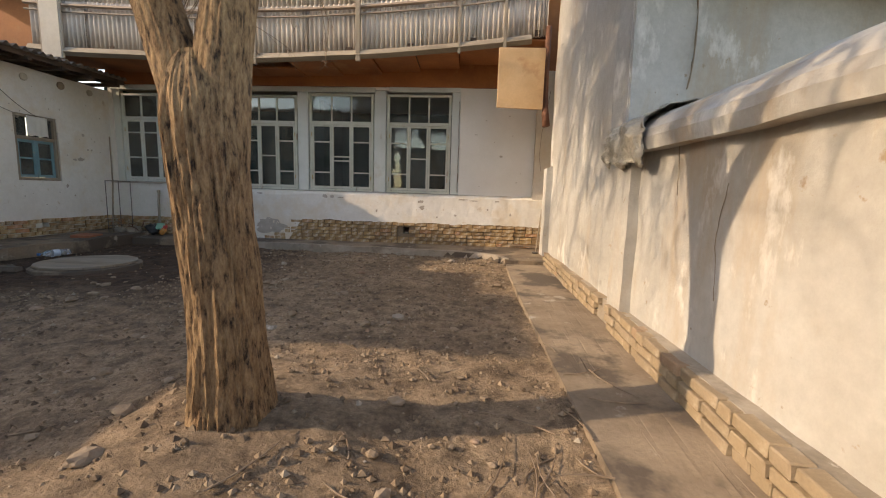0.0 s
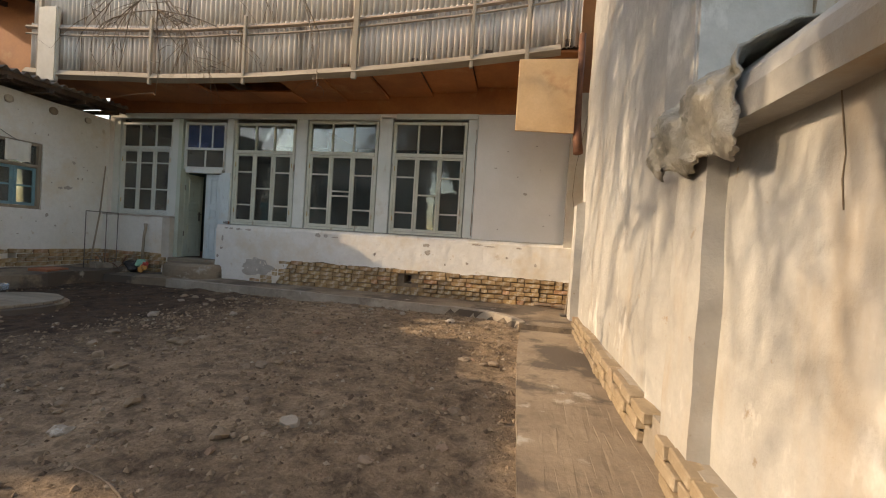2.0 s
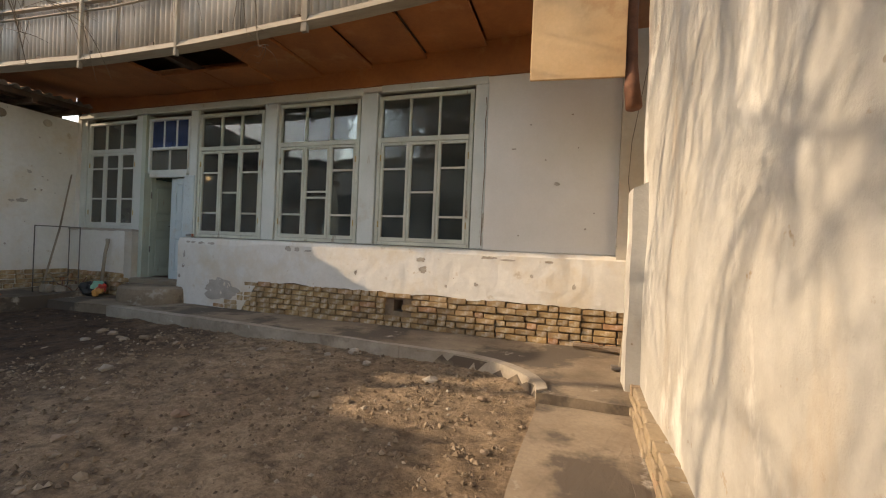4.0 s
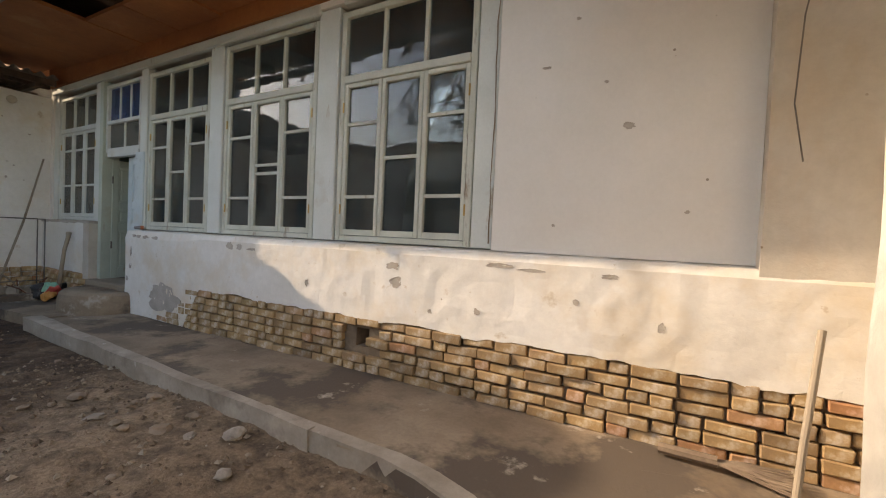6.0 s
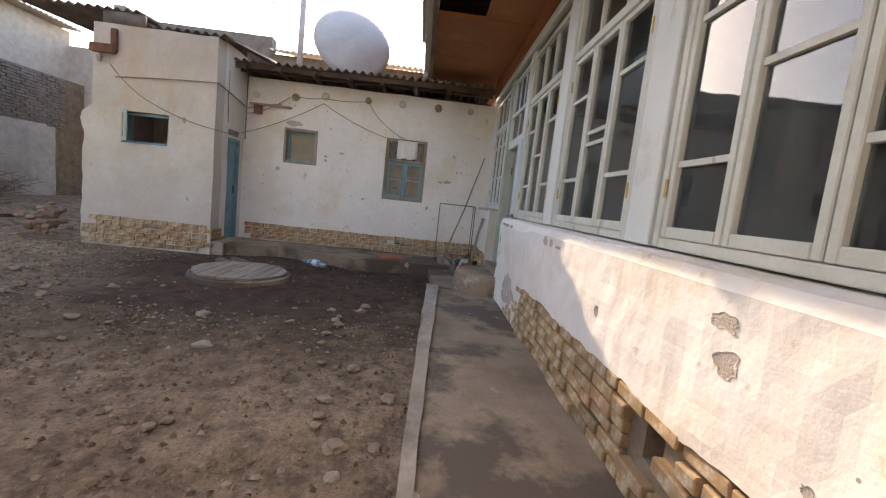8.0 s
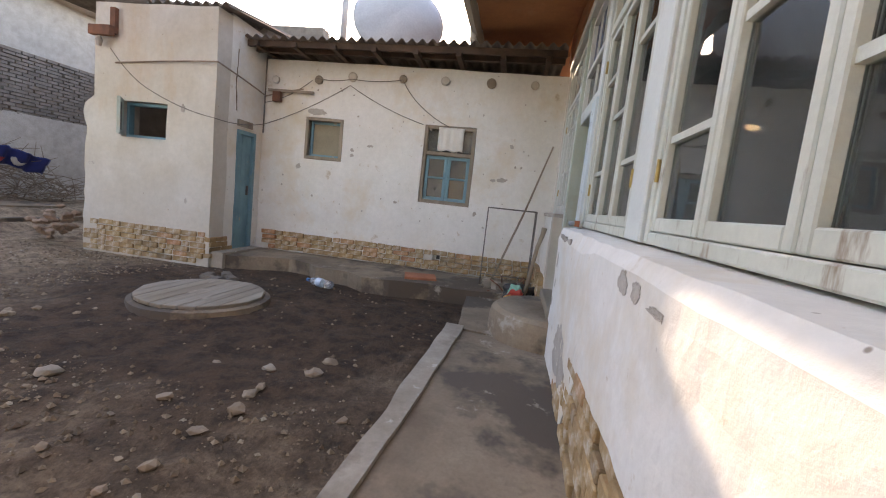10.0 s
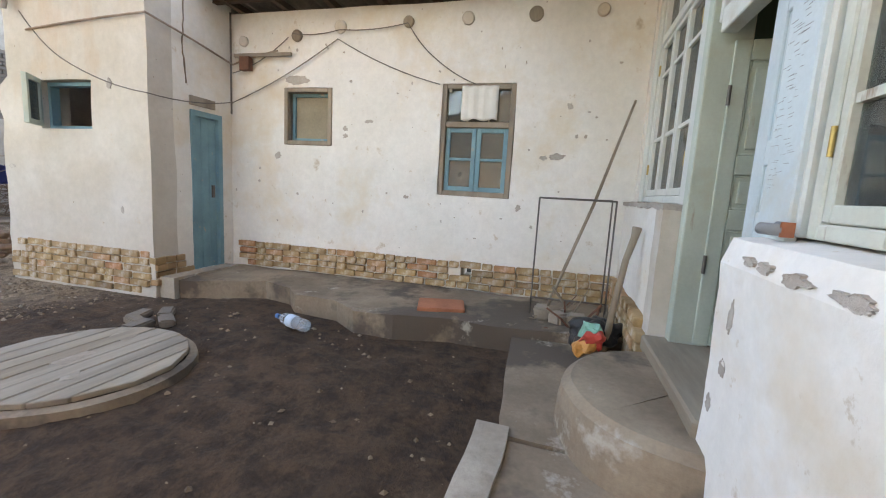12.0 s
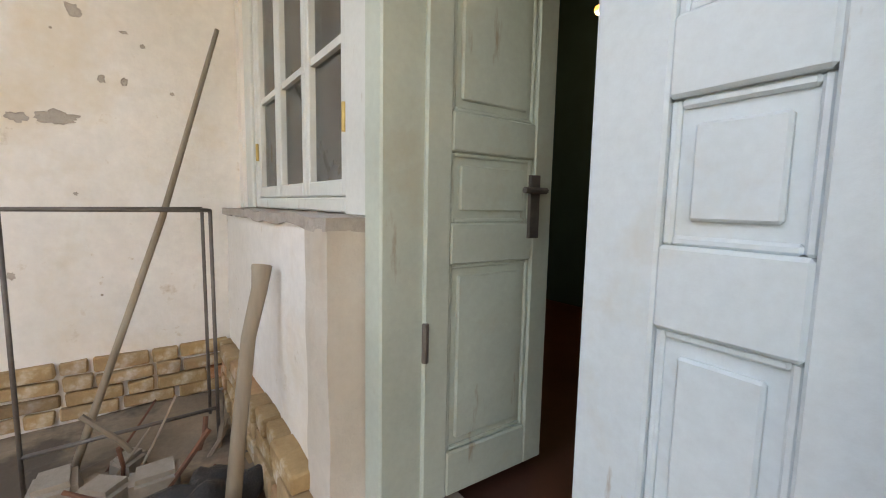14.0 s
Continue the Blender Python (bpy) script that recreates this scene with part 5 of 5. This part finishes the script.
for i in range(16):
    a = Vector((-7.75 + scrap.uniform(-0.3, 0.25), 8.95 + scrap.uniform(-0.3, 0.25), -0.15))
    b = a + Vector((scrap.uniform(-0.3, 0.3), scrap.uniform(-0.25, 0.25), scrap.uniform(0.02, 0.34)))
    bm = bmesh.new()
    tube(bm, [a, a.lerp(b, 0.5) + Vector((0.02, 0.01, 0.02)), b], scrap.choice((0.005, 0.008, 0.012)), 6)
    tagged(part("scrap_rod", bm, M_rust if i % 2 else M_wood_grey), "bent rusty rod or stick in the scrap heap", "scrap", "scrap in the corner")
# grey pipe piece on the sill, small tins
pp = thing("pipe_piece", (-5.45, 9.33, 0.90), "short grey plastic pipe piece lying on the sill", "pipe piece")
bm = bmesh.new()
PX = -5.56
tube(bm, [(PX - 0.09, 9.355, 0.93), (PX - 0.05, 9.37, 0.93), (PX, 9.39, 0.93)], 0.02, 16)
part("pipe_body", bm, plain("grey_plastic", (0.26, 0.26, 0.26), 0.5), pp, smooth=True)
bm = bmesh.new()
box(bm, PX, PX + 0.006, 9.372, 9.412, 0.908, 0.957)
part("collar", bm, M_terracotta, pp, "orange-brown collar")
bm = bmesh.new()
box(bm, PX - 0.08, PX, 9.385, 9.408, 0.91, 0.957)
soften(bm, 0.008)
part("branch_stub", bm, plain("grey_plastic_dark", (0.2, 0.2, 0.2), 0.5), pp)
# broom and hoe by the corner
br = thing("broom", (0.9, 9.0, -0.2), "worn brown twig broom lying on the cement", "broom")
bm = bmesh.new()
tube(bm, [(0.62, 9.07, -0.16), (0.90, 9.04, -0.15)], 0.03, 8)
part("bound_stem", bm, M_twig, br)
for i in range(40):
    bm = bmesh.new()
    a = 0.02 * (i % 7 - 3)
    tube(bm, [(0.88, 9.04 + a * 0.3, -0.15), (1.05, 9.02 + a, -0.165 + 0.01 * (i % 4)), (1.22, 9.0 + a * 1.6, -0.18 + 0.012 * (i % 5))], 0.005, 4)
    part("bristle", bm, M_twig, br)
hoe = thing("hoe", (0.95, 8.6, -0.2), "hoe with weathered handle standing against the wall", "hoe")
bm = bmesh.new()
tube(bm, [(1.05, 8.35, -0.19), (1.10, 8.45, 0.25), (1.16, 8.56, 0.68)], 0.014, 10)
part("handle", bm, M_wood_grey, hoe)
bm = bmesh.new()
box(bm, 0.97, 1.09, 8.28, 8.40, -0.2, -0.17)
soften(bm, 0.008)
part("blade", bm, M_steel, hoe)

# satellite dish and mast on the far roof
dish = thing("satellite_dish", (-10.2, 6.3, 3.2), "large pale satellite dish on the roof", "satellite dish")
bm = bmesh.new()
rings = []
for i in range(9):
    r = 0.9 * i / 8
    rings.append([bm.verts.new((0.28 * (r / 0.9) ** 2, r * math.cos(2 * math.pi * k / 32), r * math.sin(2 * math.pi * k / 32))) for k in range(32)])
for p, q in zip(rings[1:], rings[2:]):
    for k in range(32):
        bm.faces.new((p[k], p[(k + 1) % 32], q[(k + 1) % 32], q[k]))
bm.faces.new(rings[1])
for v in rings[0]:
    bm.verts.remove(v)
ob = part("reflector", bm, M_dish, dish, smooth=True)
ob.modifiers.new("thick", "SOLIDIFY").thickness = 0.02
ob.matrix_parent_inverse = Matrix()
ob.location, ob.rotation_euler = (0, 0, 1.35), (0, radians(20), radians(200))
for nm, a, b, r in (("mast", (-10.25, 6.3, 3.1), (-10.25, 6.3, 4.5), 0.035), ("strut", (-10.2, 6.0, 3.15), (-10.2, 6.3, 4.2), 0.02), ("strut", (-10.2, 6.6, 3.15), (-10.2, 6.3, 4.2), 0.02)):
    bm = bmesh.new()
    tube(bm, [a, b], r, 10)
    part(nm, bm, M_steel, dish)
bm = bmesh.new()
tube(bm, [(-10.8, 4.9, 3.1), (-10.8, 4.9, 6.5)], 0.07, 12)
tagged(part("flue_pipe", bm, M_dish, smooth=True), "pale flue pipe rising from the roof", "pipe")
bm = bmesh.new()
box(bm, -8.55, -8.15, 7.98, 8.06, 3.28, 4.62)
soften(bm, 0.015, 2)
structure(part("trim_balcony_end", bm, M_plaster_yellow), "pale board closing the balcony's end", "trim")

# ---- back of the yard: brick wall, plaster bays, brushwood ----
structure(block("wall_back", (-14.0, -4.6, -2.9, -2.55, -0.5, 3.35), M_mortar), "core of the old brick boundary wall", "wall")
structure(block("wall_back_upper", (-14.0, -4.6, -3.3, -3.0, 3.0, 4.9), M_bare), "weathered board wall above the brickwork", "wall")
bm = bmesh.new()
for a, b, t in ((-12.9, -8.95, 1.95), (-8.35, -5.0, 2.1)):
    box(bm, a, b, -2.56, -2.47, -0.3, t)
roughen(bm, 0.02, 1.5, 0.3)
structure(part("wall_back_plaster", bm, M_bare), "streaked plaster bays on the boundary wall", "wall")
bm = bmesh.new()
sheet_wave(bm, (-14, -2.6, 4.95), (1, 0, 0), (0, -1, 0.1), 10, 2.5, 0.16, 0.03, 6, 0.01)
structure(part("roof_back", bm, M_slate, smooth=True), "corrugated roof edge over the boundary wall", "roof")
# Added wall that keeps low sun off the ground by the terraces.
structure(block("wall_back_side", (-14.3, -14.0, -3.3, 0.6, -0.5, 4.5), M_bare), "plain wall added at the yard's far side to block the sun", "wall")
structure(block("wall_south", (-4.6, 3.0, -5.0, -4.6, -0.5, 3.1), M_plaster_yellow), "plain plastered wall closing the yard", "wall")
structure(block("roof_south", (-4.8, 3.2, -8.0, -4.3, 3.1, 3.3), M_slate_dark), "dark roof beyond the closing wall", "roof")
bm = bmesh.new()
for i, (y, z) in enumerate(((0.25, -0.12), (-0.55, 0.02))):
    box(bm, -9.5, -6.6 + 0.3 * i, y - 0.8, y, -0.5, z)
roughen(bm, 0.04, 1.5, 0.25)
structure(part("pavement_terrace", bm, M_cement), "crumbling low earth and cement terraces", "terrace")
pile = random.Random(21)
bm = bmesh.new()
for i in range(420):
    x = pile.uniform(-10.6, -7.3)
    hgt = 0.95 * math.exp(-((x + 9.0) / 1.3) ** 2) + 0.2
    a = Vector((x, pile.uniform(-2.3, -1.2), -0.05 + pile.uniform(0, hgt)))
    dd = Vector((pile.uniform(-1, 1), pile.uniform(-0.4, 0.4), pile.uniform(-0.25, 0.4))).normalized() * pile.uniform(0.3, 0.9)
    tube(bm, [a, a + dd * 0.5 + noise.noise_vector(a * 3) * 0.06, a + dd], [pile.choice((0.007, 0.011, 0.016)), 0.008, 0.004], 5)
tagged(part("brushwood_pile", bm, M_twig), "heap of dry brushwood against the boundary wall", "brushwood", kind="stuff")
ban = thing("plastic_banner", (-8.9, -1.4, 0.7), "folded blue plastic banner with red and white shapes", "banner")
bm = bmesh.new()
n = 24
g = [[bm.verts.new((-9.6 + 1.25 * i / n, -1.15 + 0.05 * math.sin(i * 0.9) + 0.04 * j, 0.62 + 0.055 * j + 0.05 * noise.noise((i * 0.3, j * 0.5, 0)) + 0.012 * i)) for i in range(n + 1)] for j in range(7)]
for j in range(6):
    for i in range(n):
        bm.faces.new((g[j][i], g[j][i + 1], g[j + 1][i + 1], g[j + 1][i]))
ob = part("sheet", bm, plain("blue_banner", (0.02, 0.035, 0.20), 0.4), ban, smooth=True)
ob.modifiers.new("thick", "SOLIDIFY").thickness = 0.006
for nm, x, w, h, c, z in (("red_shape", -8.75, 0.24, 0.2, (0.45, 0.05, 0.06), 0.90), ("white_shape", -9.1, 0.30, 0.2, (0.5, 0.5, 0.5), 0.88)):
    bm = bmesh.new()
    lump(bm, (x, -1.06, z), 0.12, 5 + int(w * 100), 3, 1.0)
    for v in bm.verts:
        v.co.y = -1.04 + (v.co.y + 1.06) * 0.10 + 0.03 * noise.noise(v.co * 6)
        v.co.z = z + (v.co.z - z) * 0.8
    part(nm, bm, plain(nm + "_ink", c, 0.4), ban, smooth=True)
bm = bmesh.new()
roughen(bm, 0, 1)
for i in range(26):
    lump(bm, (-7.55 + pile.uniform(-0.35, 0.2), 1.75 + pile.uniform(-0.35, 0.25), -0.2 + pile.uniform(0, 0.5) * (1 - i / 30)), pile.uniform(0.06, 0.12), i, 1)
tagged(part("rubble_heap", bm, M_stone), "fallen stones heaped at the broken shed corner", "rubble", kind="stuff")
structure(block("wall_pale_slab", (-6.95, -6.2, -2.2, -2.05, -0.2, 0.35), M_blue_paint), "pale blue painted slab leaning far off", "slab")


# ---- tree ----
def tree():
    t = thing("tree", (-1.5, 1.95, -0.2), "bare deciduous tree with deeply furrowed brown bark", "tree")
    r = random.Random(17)

    def furrow(i, k, p):
        a = k / 120 * 2 * math.pi
        v = noise.noise((math.cos(a) * 5.2, math.sin(a) * 5.2, p.z * 1.1 + 3))
        w = noise.noise((math.cos(a) * 12, math.sin(a) * 12, p.z * 2.5))
        flare = 1 + 0.10 * max(0, noise.noise((math.cos(a) * 1.6, math.sin(a) * 1.6, 0))) * max(0, (0.4 - p.z) / 0.6)
        x = noise.noise((math.cos(a) * 20, math.sin(a) * 20, p.z * 3.5))
        return flare * (1 + 0.05 * (abs(v) * 2 - 0.5) + 0.09 * (abs(w) * 2 - 0.4) + 0.035 * x)

    def limb(a, ctrl, b, r0, r1, n=60, sides=24, wob=None):
        a, ctrl, b = Vector(a), Vector(ctrl), Vector(b)
        pts = [a * (1 - s) ** 2 + ctrl * 2 * s * (1 - s) + b * s * s for s in [i / n for i in range(n + 1)]]
        return pts, [r0 + (r1 - r0) * i / n for i in range(n + 1)]

    bm = bmesh.new()
    zs = [-0.45 + 0.025 * i for i in range(80)]
    pts, rad = [], []
    for z in zs:
        lean = -0.03 * max(0, z) - 0.025 * max(0, z) ** 2
        pts.append((-1.50 + lean, 1.95, z))
        rad.append((0.160 + 0.16 * math.exp(-(z + 0.45) / 0.22) + 0.025 * max(0, z - 0.8)) * (1 if z < 1.2 else 1 - 0.7 * ((z - 1.2) / 0.35) ** 2))
    tube(bm, pts, rad, 120, furrow)
    part("trunk", bm, M_bark, t)
    limbs = [((-1.55, 1.95, 0.8), (-1.66, 1.95, 1.75), (-2.5, 2.1, 3.3), 0.105, 0.09), ((-1.53, 1.95, 0.7), (-1.50, 1.95, 2.2), (-1.05, 2.25, 3.6), 0.13, 0.075),
             ((-1.05, 2.25, 3.5), (-1.1, 2.6, 4.6), (-2.5, 4.2, 5.9), 0.11, 0.045), ((-2.42, 2.1, 3.2), (-2.6, 2.4, 4.2), (-3.4, 4.6, 5.4), 0.09, 0.04),
             ((-1.2, 2.1, 2.9), (-1.0, 1.6, 3.6), (-0.9, 0.4, 5.0), 0.09, 0.03), ((-1.15, 2.2, 3.2), (-1.5, 2.9, 4.2), (-2.7, 4.9, 5.2), 0.075, 0.03), ((-2.42, 2.1, 3.2), (-2.6, 1.8, 4.2), (-3.3, 0.9, 5.5), 0.07, 0.03),
             ((-1.47, 1.97, 2.0), (-1.42, 1.78, 2.5), (-1.2, 0.5, 3.9), 0.11, 0.07), ((-1.08, 2.25, 3.5), (-1.5, 3.2, 5.0), (-2.2, 5.6, 6.2), 0.07, 0.03),
             ((-1.2, 0.5, 3.85), (-1.6, -0.2, 5.0), (-3.0, -1.2, 6.5), 0.065, 0.03), ((-1.22, 0.6, 3.8), (-2.0, 0.8, 5.2), (-3.5, 1.6, 6.8), 0.06, 0.03)]
    tips = []
    for q in limbs:
        pts, rad = limb(*q)
        bm = bmesh.new()
        tube(bm, pts, rad, 60, lambda i, k, p: 1 + 0.13 * abs(noise.noise((math.cos(k / 60 * 6.283) * 9, math.sin(k / 60 * 6.283) * 9, p.z * 2.2))) + 0.04 * noise.noise((math.cos(k / 60 * 6.283) * 18, math.sin(k / 60 * 6.283) * 18, p.z * 3)))
        part("limb", bm, M_bark, t)
        tips.append(pts)
    bm = bmesh.new()
    ends = []

    def shoot(a, d, length, rad, n=6, droop=0.0, low=3.15):
        pts = [a.copy()]
        d = d.normalized()
        for i in range(n):
            d = (d + noise.noise_vector(pts[-1] * 2.1) * 0.35 + Vector((0, 0, -droop))).normalized()
            nxt = pts[-1] + d * length / n
            if nxt.z < low:
                d = Vector((d.x, d.y, 0.25)).normalized()
                nxt = pts[-1] + d * length / n
            pts.append(nxt)
        tube(bm, pts, [rad * (1 - 0.75 * i / n) for i in range(n + 1)], 5 if rad > 0.008 else 4)
        return pts, d

    for pts in tips[2:7] + tips[8:]:
        for _ in range(25):
            a = pts[r.randrange(18, len(pts))]
            d = Vector((r.uniform(-1.3, 0.15), r.uniform(-0.5, 1.5), r.uniform(-0.2, 0.7)))
            p2, d2 = shoot(a, d, r.uniform(1.2, 3.2), 0.026, 8, 0.03)
            for _ in range(11):
                p3, d3 = shoot(p2[r.randrange(2, 9)], d2 + Vector((r.uniform(-1, 1), r.uniform(-1, 1), r.uniform(-0.9, 0.6))), r.uniform(0.5, 1.2), 0.009, 6, 0.12)
                for _ in range(5):
                    shoot(p3[r.randrange(2, 7)], d3 + Vector((r.uniform(-1, 1), r.uniform(-1, 1), r.uniform(-1.3, 0.3))), r.uniform(0.25, 0.7), 0.0045, 5, 0.16)
    # a long limb that droops before the balcony
    p2, d2 = shoot(Vector((-3.35, 4.5, 5.38)), Vector((-0.45, 0.8, -0.62)), 2.7, 0.032, 10, 0.02, 2.4)
    for _ in range(44):
        a = p2[r.randrange(2, 11)]
        p3, d3 = shoot(a, Vector((r.uniform(-1.0, 1.3), r.uniform(-0.5, 0.5), r.uniform(-1.0, 0.1))), r.uniform(0.7, 1.6), 0.008, 8, 0.10, 2.5)
        for _ in range(7):
            shoot(p3[r.randrange(2, 9)], d3 + Vector((r.uniform(-1, 1), r.uniform(-0.8, 0.8), r.uniform(-0.8, 0.6))), r.uniform(0.25, 0.6), 0.004, 5, 0.08, 2.35)
    tw = part("crown", bm, M_twig, t)
    tw["kind"] = "stuff"


tree()
# dry twigs on the ground
for i in range(26):
    x, y = rs.uniform(-2.6, 0.6), rs.uniform(0.9, 3.4)
    a = rs.uniform(0, 6.28)
    z = bumps(x, y) if x < 0.28 else -0.262
    L = rs.uniform(0.15, 0.5)
    bm = bmesh.new()
    pts = [Vector((x + L * s * math.cos(a + 0.3 * s), y + L * s * math.sin(a + 0.3 * s), z + 0.012 + 0.03 * s * (i % 2))) for s in (0, 0.25, 0.5, 0.75, 1)]
    tube(bm, pts, [0.005, 0.0045, 0.004, 0.003, 0.002], 5)
    tagged(part("fallen_twig", bm, M_twig), "dry fallen twig lying on the earth", "twig", "fallen twigs")


# ---- bricks: separate pieces on shared meshes ----
def brick_mesh(name, length, height, depth, seed, mat):
    bm = bmesh.new()
    box(bm, -length / 2, length / 2, -depth / 2, depth / 2, -height / 2, height / 2)
    soften(bm, 0.007)
    for v in bm.verts:
        v.co += noise.noise_vector(v.co * 14 + Vector((seed, 0, 0))) * 0.008
    me = bpy.data.meshes.new(name)
    bm.to_mesh(me)
    bm.free()
    me.materials.append(mat)
    return me


BRICKS = {m.name: [brick_mesh("brick", 0.242, 0.066, 0.10, s, m) for s in range(5)] + [brick_mesh("brick", 0.118, 0.066, 0.10, s + 9, m) for s in range(3)] for m in (M_brick, M_brick_grey, M_brick_washed)}


def lay(parent, origin, along, out, length, top, z0, courses, mat, seed, skip=None, course=0.079, group_limit=300):
    """Courses of bricks along a wall; top(s) bounds them above; pieces stand a little proud and uneven."""
    r = random.Random(seed)
    o, a, n = Vector(origin), Vector(along).normalized(), Vector(out).normalized()
    rot = math.atan2(a.y, a.x)
    inv = parent.matrix_basis.inverted()
    for c in range(courses):
        z = z0 + course * (c + 0.5)
        s = -0.13 * (c % 2) - r.uniform(0, 0.03)
        while s < length:
            short = r.random() < 0.42
            w = 0.118 if short else 0.242
            mid = s + w / 2
            if s >= -0.01 and s + w <= length + 0.02 and z + 0.02 < top(mid) and not (skip and skip(mid, z)):
                me = BRICKS[mat.name][r.randrange(5, 8) if short else r.randrange(5)]
                ob = new("brick", me)
                ob.parent = parent
                ob.matrix_parent_inverse = inv
                p = o + a * mid + n * r.uniform(-0.014, 0.010)
                ob.location = (p.x, p.y, z + r.uniform(-0.004, 0.004))
                ob.rotation_euler = (r.uniform(-0.04, 0.04), r.uniform(-0.03, 0.03), rot + r.uniform(-0.035, 0.035))
                ob.scale = (r.uniform(0.94, 1.035), 1.0, r.uniform(0.96, 1.12))
            s += w + 0.014


house_wall = bpy.data.objects["wall_facade_plinth"]
lay(house_wall, Vector((-4.95, 9.262 + 0.018 * 3.45, 0)), (1, -0.018, 0), (0, -1, 0), 6.7, lambda s: 0.275 if s > 0.85 else 0.30 - (0.85 - s) * 0.55, -0.215, 7, M_brick, 1,
    lambda s, z: 3.13 < s < 3.40 and -0.04 < z < 0.18)
lay(bpy.data.objects["wall_low_house"], Vector((-8.61, 4.62, 0)), (0, 1, 0), (1, 0, 0), 4.75, lambda s: 0.24, -0.11, 4, M_brick, 2,
    lambda s, z: 3.0 < s < 3.28 and z > 0.03 and z < 0.14)
lay(bpy.data.objects["wall_shed_front"], Vector((-7.475, 2.50, 0)), (0, 1, 0), (1, 0, 0), 2.12, lambda s: 0.19, -0.30, 6, M_brick, 3)
lay(bpy.data.objects["wall_shed_side"], Vector((-7.95, 4.58, 0)), (1, 0, 0), (0, 1, 0), 0.52, lambda s: 0.16, -0.28, 6, M_brick, 4)
lay(bpy.data.objects["wall_neighbour"], Vector((1.008, 4.08, 0)), (0.0215, 1, 0), (-1, 0, 0), 3.5, lambda s: 0.0, -0.275, 3, M_brick_washed, 5)
lay(bpy.data.objects["wall_garden"], Vector((0.877, -2.0, 0)), (0.0215, 1, 0), (-1, 0, 0), 6.07, lambda s: 0.0, -0.275, 3, M_brick_washed, 6)
lay(bpy.data.objects["wall_threshold_base"], Vector((-6.88, 9.36, 0)), (1, -0.018, 0), (0, -1, 0), 1.0, lambda s: 0.08, -0.2, 4, M_brick, 7)
lay(bpy.data.objects["wall_facade_left_block"], Vector((-8.58, 9.355, 0)), (1, -0.018, 0), (0, -1, 0), 1.66, lambda s: 0.22, -0.19, 5, M_brick, 8)


def far_bricks():
    """The high boundary wall's courses, joined: too far off to pick apart."""
    r = random.Random(9)
    verts, faces = [], []
    for c in range(46):
        z = -0.3 + 0.079 * (c + 0.5)
        x = -13.0 - 0.13 * (c % 2)
        while x < -4.7:
            if z > 1.95 or -9.0 < x < -8.3:
                b = len(verts)
                w, h, d = 0.12, 0.032 + r.uniform(-0.004, 0.003), r.uniform(-0.02, 0.025)
                j = r.uniform(-0.01, 0.01)
                for yy, k in ((-2.48 + d, 0.96), (-2.56, 1.0)):
                    verts += [(x - w * k + j, yy, z - h * k), (x + w * k + j, yy, z - h * k), (x + w * k + j, yy, z + h * k), (x - w * k + j, yy, z + h * k)]
                faces += [(b + 3, b + 2, b + 1, b), (b, b + 1, b + 5, b + 4), (b + 1, b + 2, b + 6, b + 5), (b + 2, b + 3, b + 7, b + 6), (b + 3, b, b + 4, b + 7)]
            x += 0.255
    me = bpy.data.meshes.new("boundary_brickwork")
    me.from_pydata(verts, [], faces)
    me.materials.append(M_brick_grey)
    ob = new("boundary_brickwork", me)
    ob.parent = bpy.data.objects["wall_back"]
    ob["kind"] = "stuff"


far_bricks()
